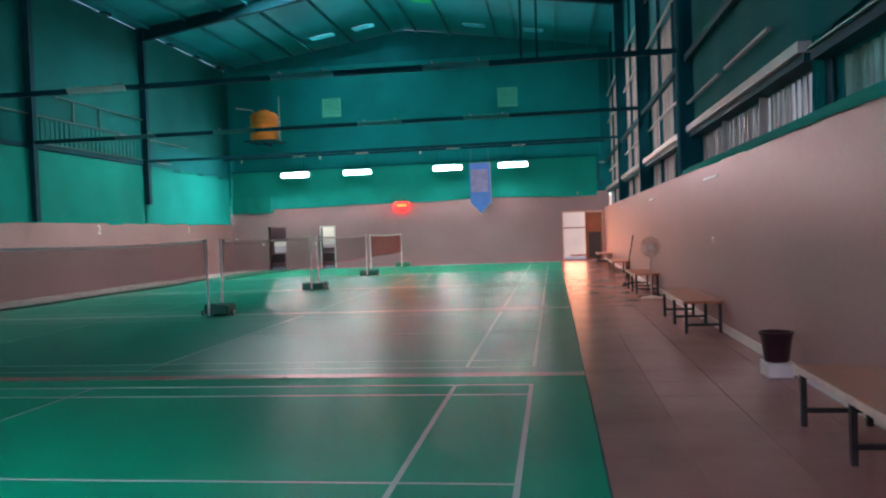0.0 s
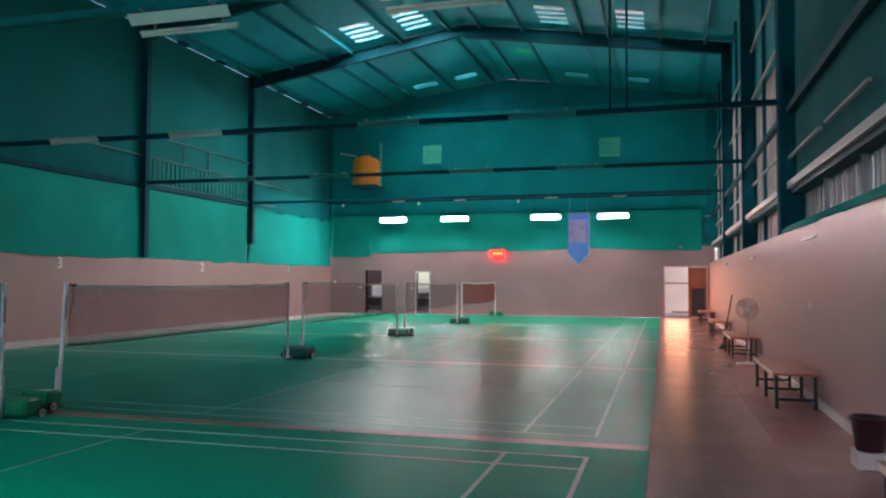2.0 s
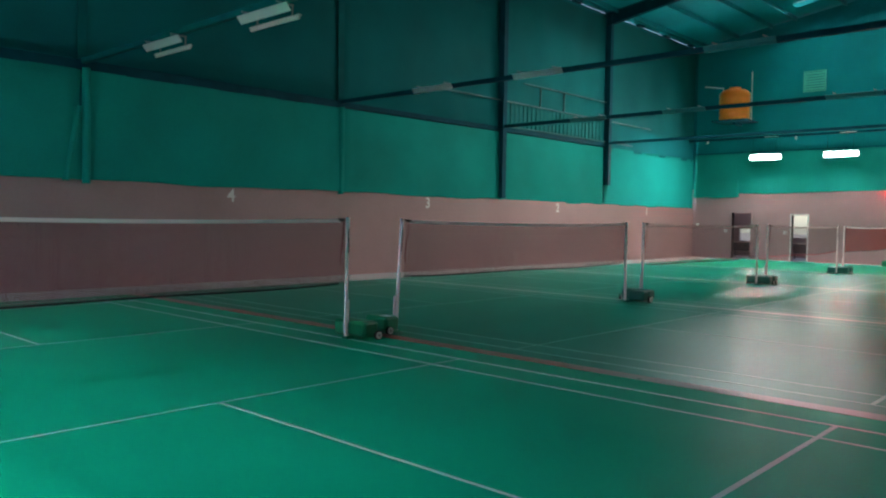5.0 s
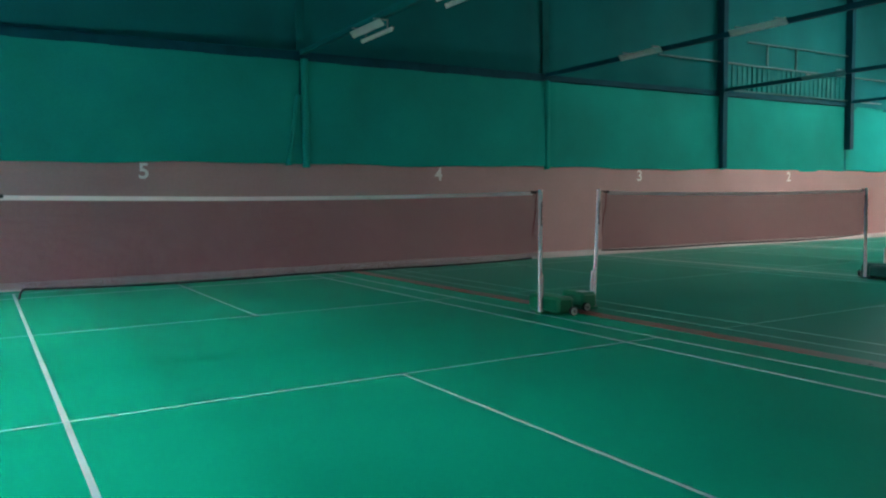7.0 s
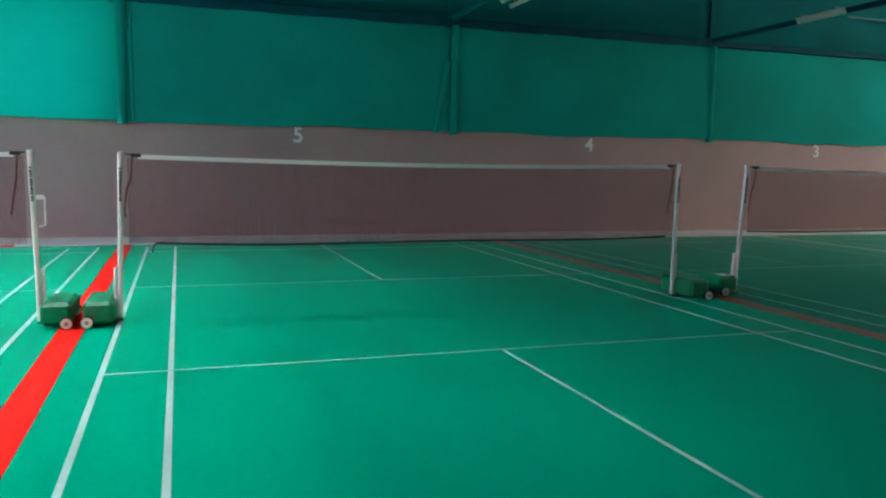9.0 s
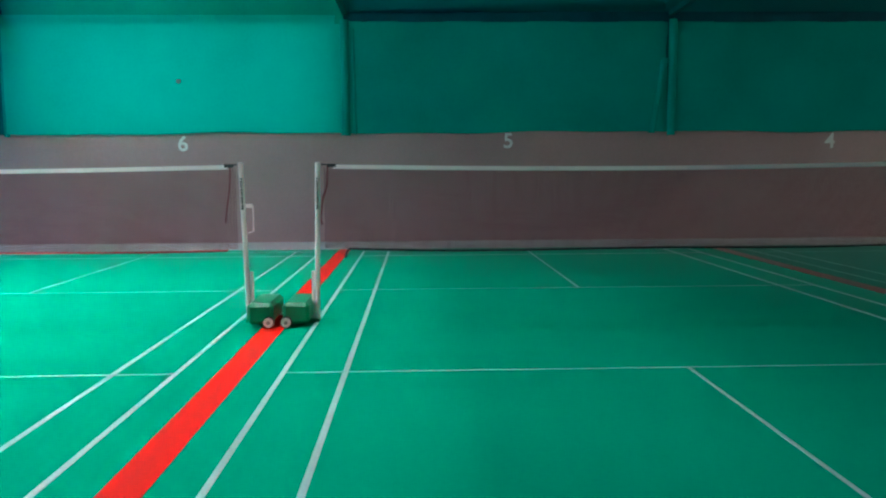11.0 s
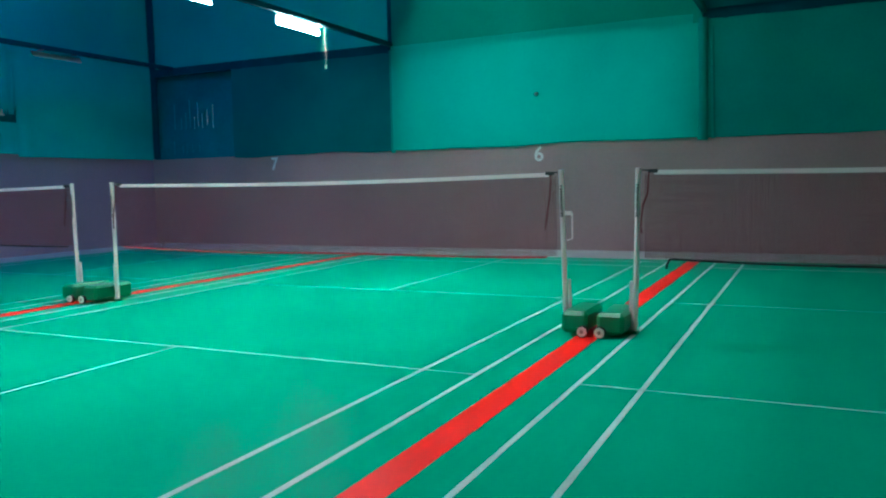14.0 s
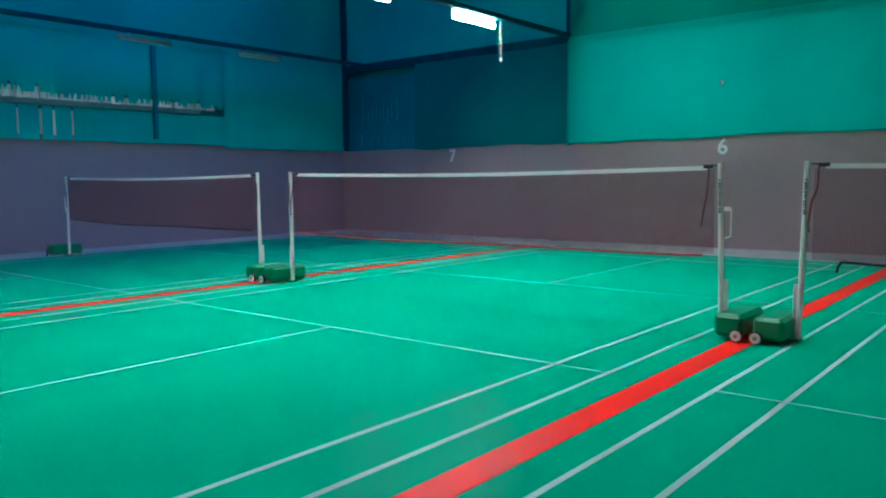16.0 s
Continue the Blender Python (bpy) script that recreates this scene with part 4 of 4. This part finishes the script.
part("kick_bar", box(B(), 7.7, 8.42, 0.16, 0.2, 0.2, 0.27), M_BROWN, d3)
# rooms behind the doorways
thing("side_room_floor", box(B(), -8.9, -2.2, YF + 0.25, YF + 4.2, -0.3, -0.01), M_CONC, "concrete floor of the side rooms", "floor", kind="structure")
thing("side_room_wall", box(B(), -6.0, -5.85, YF + 0.25, YF + 4.0, -0.01, 2.9), M_WALL, "taupe partition between side rooms", "wall", kind="structure")
thing("side_room_wall", box(B(), -8.9, -8.75, YF + 0.25, YF + 4.0, -0.01, 2.9), M_WALL, "taupe side room wall", "wall", kind="structure")
thing("side_room_wall", wall_with_holes(B(), "y", YF + 4.0, YF + 4.15, -8.9, -2.2, -0.01, 2.9, [(-8.2, -6.2, 0.75, 1.35), (-5.8, -3.0, 0.95, 2.6)]), M_WALL, "taupe side room wall with windows", "wall", kind="structure")
# Stops well before the back wall so daylight brightens the rooms.
thing("side_room_ceiling", box(B(), -8.9, -2.2, YF + 0.25, YF + 1.2, 2.9, 3.0), M_WALL, "side room ceiling, cut short to let daylight in", "ceiling", kind="structure")
for x, y in ((-7.3, YF + 2.2), (-4.35, YF + 1.8)):
    t = empty("side_table", pose(x, y, -0.01), "dark wooden table with things in the side room", "table")
    part("tabletop", box(B(), -0.5, 0.5, -0.3, 0.3, 0.72, 0.76, 0.006), M_EDGE, t)
    for xx in (-0.45, 0.45):
        for yy in (-0.25, 0.25):
            part("leg", box(B(), xx - 0.02, xx + 0.02, yy - 0.02, yy + 0.02, 0, 0.72), M_DARK, t)
    part("apron", box(B(), -0.44, 0.44, -0.26, -0.24, 0.3, 0.7), M_DARK, t)
thing("yard_wall", box(B(), 4.0, 12.0, YF + 6, YF + 6.2, -0.32, 3.2), M_YARD, "cream painted yard wall outside the doorway", "wall", kind="structure")
thing("yard_floor", box(B(), 6.0, 11.0, YF + 0.25, YF + 6.0, -0.3, -0.02), M_CONC, "pale concrete yard floor", "yard", kind="structure")

sign = empty("lit_sign", pose(-0.22, YF - 0.06, 2.9), "small red illuminated sign with amber writing", "sign")
bm = B()
wall_with_holes(bm, "y", -0.03, 0.04, -0.33, 0.33, -0.15, 0.15, [(-0.25, 0.25, -0.08, 0.09)])
part("frame", bm, M_SIGN, sign, "glowing red frame")
part("panel", box(B(), -0.248, 0.248, -0.012, 0.03, -0.078, 0.088), M_SIGNPANEL, sign, "dull amber panel")
bm = B()
for k, w in enumerate((0.08, 0.11, 0.07, 0.09)):
    box(bm, -0.21 + k * 0.115, -0.21 + k * 0.115 + w, -0.02, -0.013, -0.04, 0.05)
part("writing_bars", bm, M_SIGNTEXT, sign, "unreadable amber writing")
part("lower_lamp", box(B(), -0.12, 0.12, -0.03, 0.03, -0.22, -0.155, 0.01), M_SIGN, sign, "red lower edge lamp")

ban = empty("pennant_banner", pose(3.67, 31.233, 0), "blue pointed banner with a lilac picture", "banner")
bm = B()
prism(bm, [(-0.48, 4.7), (0.48, 4.7), (0.48, 2.85), (0.0, 2.35), (-0.48, 2.85)], "y", -0.006, 0.006)
part("cloth", bm, M_BLUE, ban)
part("picture", box(B(), -0.42, 0.36, -0.012, -0.007, 3.35, 4.4), M_PINK, ban, "faded lilac picture")
part("rod", tube(B(), (-0.52, 0, 4.7), (0.52, 0, 4.7), 0.015, 8), M_GREY, ban)
for xx in (-0.4, 0.4):
    part("hanging_cord", tube(B(), (xx, 0, 4.7), (xx, 0.03, 5.4), 0.006, 6), M_GREY, ban)
part("fringe", cable(B(), [(-0.48, 0, 2.85), (0, 0, 2.35), (0.48, 0, 2.85), (0.48, 0, 4.68)], 0.012, 6), M_WHITE, ban, "white edge cord")

for x0 in (-3.92, 4.6):
    v = empty("gable_vent", pose(x0, YF + 0.0, 7.37), "pale green slatted vent in the gable cloth", "vent", "gable vents")
    part("backing", box(B(), 0, 0.84, -0.02, 0.03, 0, 0.82), M_CLAD, v)
    part("frame", wall_with_holes(B(), "y", -0.06, -0.02, -0.04, 0.88, -0.04, 0.86, [(0.02, 0.82, 0.02, 0.8)]), M_VENT, v)
    for k in range(7):
        z = 0.04 + k * 0.11
        part("slat", prism(B(), [(-0.055, z), (-0.03, z + 0.08), (-0.025, z + 0.075), (-0.05, z - 0.005)], "x", 0.02, 0.82), M_VENT, v)

tank = empty("water_tank", pose(-6.65, 31.2, 6.22), "orange ribbed plastic water tank on a steel bracket", "tank")
prof = [(0.02, 0.0), (0.6, 0.0), (0.64, 0.04)]
for k in range(5):
    z = 0.1 + k * 0.23
    prof += [(0.645, z), (0.657, z + 0.05), (0.657, z + 0.13), (0.645, z + 0.18)]
prof += [(0.62, 1.25), (0.5, 1.36), (0.26, 1.42), (0.24, 1.5), (0.02, 1.5)]
part("tank_body", lathe(B(), prof, 28), M_TANK, tank, smooth=False)
part("shelf", box(B(), -0.75, 0.8, -0.7, 0.75, -0.06, 0.0), M_STEEL, tank)
part("standpipe", tube(B(), (0.8, -0.1, -0.05), (0.8, -0.1, 2.1), 0.02, 8), M_WHITE, tank, "white standpipe")
part("feed_pipe", cable(B(), [(-1.35, -0.1, 1.65), (-0.5, -0.1, 1.5), (-0.5, -0.1, 1.3)], 0.025, 8), M_WHITE, tank, "white feed pipe")
part("bracket_arm", box(B(), -0.05, 0.05, 0.0, 0.85, -0.16, -0.06), M_STEEL, tank)

# ---- court numbers on the west wall ----
for number, y in ((1, 27.42), (2, 20.63), (3, 13.67), (4, 6.82), (5, -0.1), (6, -6.92), (7, -14.02)):
    cu = bpy.data.curves.new("court_number", "FONT")
    cu.body, cu.size, cu.align_x, cu.extrude, cu.offset = str(number), 0.44, "CENTER", 0.003, 0.008
    tmp = bpy.data.objects.new("court_number", cu)
    scene.collection.objects.link(tmp)
    bpy.context.view_layer.update()
    me = bpy.data.meshes.new_from_object(tmp.evaluated_get(bpy.context.evaluated_depsgraph_get()))
    bpy.data.objects.remove(tmp)
    me.materials.clear()
    me.materials.append(M_WHITE)
    ob = tagged(new("court_number", me), "white painted court number on the taupe wall", "number", "court numbers")
    ob.matrix_world = pose(XL + 0.004, y, 1.955 if number == 5 else 1.925, 90, 0, 90)

# ---- east side: benches, bucket, fan, wall fittings ----
def bench(y0, y1):
    e = empty("bench", pose(8.98, (y0 + y1) / 2, -0.004), "long wooden bench with dark steel legs by the wall", "bench", "benches along the wall")
    h = (y1 - y0) / 2
    part("seat", box(B(), -0.27, 0.27, -h, h, 0.425, 0.455, 0.006), M_WOOD, e, "orange-brown wooden seat")
    part("seat_edge", box(B(), -0.284, -0.271, -h, h, 0.405, 0.457, 0.003), M_EDGE, e, "pale front edge")
    part("seat_edge", box(B(), -0.27, 0.27, -h - 0.012, -h - 0.001, 0.42, 0.457, 0.003), M_WOOD, e)
    part("side_rail", box(B(), -0.25, -0.21, -h + 0.04, h - 0.04, 0.385, 0.425), M_LEG, e)
    part("side_rail", box(B(), 0.21, 0.25, -h + 0.04, h - 0.04, 0.385, 0.425), M_LEG, e)
    for yy in (-h + 0.06, 0.0, h - 0.06):
        for xx in (-0.23, 0.23):
            part("leg", box(B(), xx - 0.02, xx + 0.02, yy - 0.02, yy + 0.02, 0, 0.385), M_LEG, e)
        part("stretcher", box(B(), -0.21, 0.21, yy - 0.016, yy + 0.016, 0.1, 0.135), M_LEG, e)
    return e


for y0, y1 in ((-0.6, 1.47), (6.5, 8.75), (13.05, 15.1), (19.6, 21.6), (27.0, 29.0)):
    bench(y0, y1)

thing("skirting", box(B(), XR - 0.03, XR, YN, YF - 0.02, -0.011, 0.1, 0.004), M_CREAM, "pale cement skirting along the bench wall", "skirting", kind="structure")
thing("concrete_block", box(B(), 8.97, 9.22, 3.24, 3.54, -0.004, 0.14, 0.01), M_CREAM, "pale concrete block under a bucket", "block")
bk = empty("bucket", pose(9.1, 3.4, 0.14), "dark maroon plastic bucket on a concrete block", "bucket")
part("bucket_body", lathe(B(), [(0.01, 0.0), (0.112, 0.0), (0.117, 0.01), (0.15, 0.27), (0.166, 0.275), (0.166, 0.295), (0.145, 0.295), (0.108, 0.02), (0.01, 0.02)], 28), M_BUCKET, bk, smooth=True)
part("handle", cable(B(), [(0.167 * math.cos(a), 0.167 * math.sin(a), 0.285 - 0.05 * math.sin(a)) for a in [math.pi * i / 12 for i in range(13)]], 0.005, 6), M_GREY, bk)

# Dark strip drawn along the gap between mat and walkway.
for name, mat_, x0, x1, y0, y1 in (("mat_edge", M_BLACK, 7.222, 7.233, -16.9, 31.3),):
    thing(name, box(B(), x0, x1, y0, y1, -0.011, 0.002), mat_, "thin dark strip along the edge of the court mat", "edging", kind="structure")
fan = empty("pedestal_fan", pose(8.95, 12.1, -0.004), "grey pedestal fan standing by the benches", "fan")
part("base", lathe(B(), [(0.01, 0), (0.22, 0), (0.22, 0.015), (0.05, 0.05), (0.01, 0.05)], 24), M_FAN, fan, smooth=False)
part("pole", tube(B(), (0, 0, 0.04), (0, 0, 0.95), 0.016, 10), M_FAN, fan)
part("motor", tube(B(), (0, 0.02, 1.08), (0, 0.2, 1.08), 0.07, 16), M_FAN, fan)
bm = B()
for yy, rr in ((-0.06, 0.195), (0.06, 0.195), (0.0, 0.205)):
    cable(bm, [(rr * math.cos(a), yy, 1.08 + rr * math.sin(a)) for a in [2 * math.pi * i / 28 for i in range(29)]], 0.005, 5)
for i in range(44):
    a = 2 * math.pi * i / 44
    cable(bm, [(0.05 * math.cos(a), -0.085, 1.08 + 0.05 * math.sin(a)), (0.14 * math.cos(a), -0.08, 1.08 + 0.14 * math.sin(a)), (0.195 * math.cos(a), -0.06, 1.08 + 0.195 * math.sin(a))], 0.0028, 4)
part("grille", bm, M_FAN, fan)
part("grille_badge", tube(B(), (0, -0.095, 1.08), (0, -0.08, 1.08), 0.055, 18), M_WHITE, fan)
for k in range(3):
    a = 2 * math.pi * k / 3 + 0.4
    bm = B()
    c, s = math.cos(a), math.sin(a)
    pts = [(0.03, -0.045), (0.155, -0.1), (0.175, 0.05), (0.04, 0.05)]
    f = [bm.verts.new((c * u - s * v, -0.02 + (0.03 if i < 2 else -0.02) + w, 1.08 + s * u + c * v)) for w in (0, 0.003) for i, (u, v) in enumerate(pts)]
    for q in ((0, 1, 2, 3), (7, 6, 5, 4), (0, 4, 5, 1), (1, 5, 6, 2), (2, 6, 7, 3), (3, 7, 4, 0)):
        bm.faces.new([f[i] for i in q])
    part("blade", bm, M_EDGE, fan)
mop = empty("mop", pose(8.72, 15.6, 0), "mop with a dark stick leaning on a bench", "mop")
part("stick", tube(B(), (0.0, 0.0, 0.03), (0.2, -0.35, 1.3), 0.013, 8), M_LEG, mop)
part("mop_head", lathe(B(), [(0.01, 0.0), (0.09, 0.0), (0.07, 0.06), (0.02, 0.1), (0.01, 0.1)], 12), M_LEG, mop)

wl = empty("wall_lamp", pose(XR - 0.001, 7.3, 2.2), "long unlit white tube lamp on the wall", "lamp")
part("holder", box(B(), -0.03, 0, -0.5, 0.5, 0.0, 0.022, 0.004), M_WHITE, wl)
part("tube", tube(B(), (-0.034, -0.48, -0.008), (-0.034, 0.48, -0.008), 0.01, 10), M_WHITE, wl)
for y, z in ((7.3, 1.28), (14.8, 1.22)):
    sw = empty("wall_socket", pose(XR - 0.001, y, z), "small white socket plate on the wall", "socket", "wall sockets")
    part("plate", box(B(), -0.02, 0, -0.04, 0.04, -0.045, 0.045, 0.004), M_CREAM, sw)
    part("rocker", box(B(), -0.026, -0.02, -0.02, 0.02, -0.025, 0.025, 0.002), M_CREAM, sw)
for x, z in ((-8.61, 1.53), (-7.23, 1.27), (-4.55, 1.23)):
    sw = empty("wall_socket", pose(x, YF - 0.001, z), "small white socket plate on the end wall", "socket", "wall sockets")
    part("plate", box(B(), -0.07, 0.07, -0.02, 0, -0.07, 0.07, 0.004), M_WHITE, sw)
    part("rocker", box(B(), -0.025, 0.025, -0.026, -0.02, -0.03, 0.03, 0.002), M_WHITE, sw)
for y, z in ((14.2, 2.13), (22.0, 2.17)):
    wl2 = empty("wall_lamp", pose(XR - 0.001, y, z), "short unlit white tube lamp on the wall", "lamp")
    part("holder", box(B(), -0.04, 0, -0.32, 0.32, 0.0, 0.028, 0.005), M_WHITE, wl2)
    part("tube", tube(B(), (-0.045, -0.3, -0.01), (-0.045, 0.3, -0.01), 0.012, 10), M_WHITE, wl2)

# ---- small things on the far wall ----
for x in (-7.89, -3.96, 0.9):
    bh = empty("bulb_holder", pose(x, 31.25, BEAM_Z + 0.68), "small white bulb holder under the far beam", "bulb holder", "bulb holders")
    part("socket", tube(B(), (0, 0.03, -0.05), (0, 0.03, 0.02), 0.04, 12), M_WHITE, bh)
    part("bulb", lathe(B(), [(0.005, -0.13), (0.035, -0.11), (0.042, -0.08), (0.03, -0.05), (0.005, -0.05)], 12), M_WHITE, bh, smooth=True)

loop = empty("hanging_cable", pose(9.16, YF - 0.08, 0), "dark cable loop hanging beside the far cloth", "cable")
part("cord", cable(B(), [(0.0, 0, 4.5), (-0.06, 0, 4.2), (-0.07, 0, 3.8), (0.0, 0, 3.45), (0.08, 0, 3.4), (0.1, 0, 3.7)], 0.022, 6), M_BLACK, loop)
part("clip", box(B(), -0.03, 0.26, -0.02, 0.03, 4.49, 4.54), M_GREY, loop)

# ---- small things on the west side ----
cam_box = empty("wall_camera", pose(XL + 0.21, -6.9, 3.34), "small dark dome fixed through the cloth", "wall fitting")
part("dome", lathe(B(), [(0.01, -0.05), (0.035, -0.04), (0.05, 0.0), (0.05, 0.02), (0.01, 0.02)], 14), M_GREY, cam_box)
part("plate", box(B(), -0.2, 0.0, -0.03, 0.03, 0.02, 0.035), M_GREY, cam_box)
hook = empty("hanging_bulb", pose(-6.0, -10.45, BEAM_Z), "small white bulb holder hanging on a wire", "bulb")
part("wire", cable(B(), [(0, 0, 0), (0.02, 0, -0.3), (-0.02, 0, -0.5), (-0.01, 0, -0.78)], 0.0035, 6), M_TUBEOFF, hook)
part("bulb", lathe(B(), [(0.004, -0.85), (0.02, -0.843), (0.025, -0.815), (0.014, -0.77), (0.004, -0.77)], 12), M_TUBEOFF, hook)

# ---- walkway tiles ----
walk_bed = thing("walkway", box(B(), 7.23, XR, YN, YF, -0.011, -0.0075), M_GROUT, "grey tiled walkway along the benches", "walkway", kind="structure")
xs = [7.235, 7.82, 8.43, 9.04, XR - 0.03]
meshes = []
for x0, x1 in zip(xs, xs[1:]):
    meshes.append((x0, mesh_of(box(B(), 0.0015, x1 - x0 - 0.0015, 0.0015, 0.6285, -0.009, -0.004), "tile", M_TILE)))
k, y = 0, -12.0
while y < YF - 0.6:
    for x0, me in meshes:
        if k < 290:
            t = new("tile", me)
            t.location = (x0, y, 0.0)
            t.parent = walk_bed
            k += 1
    y += 0.63
    if k >= 284:
        break
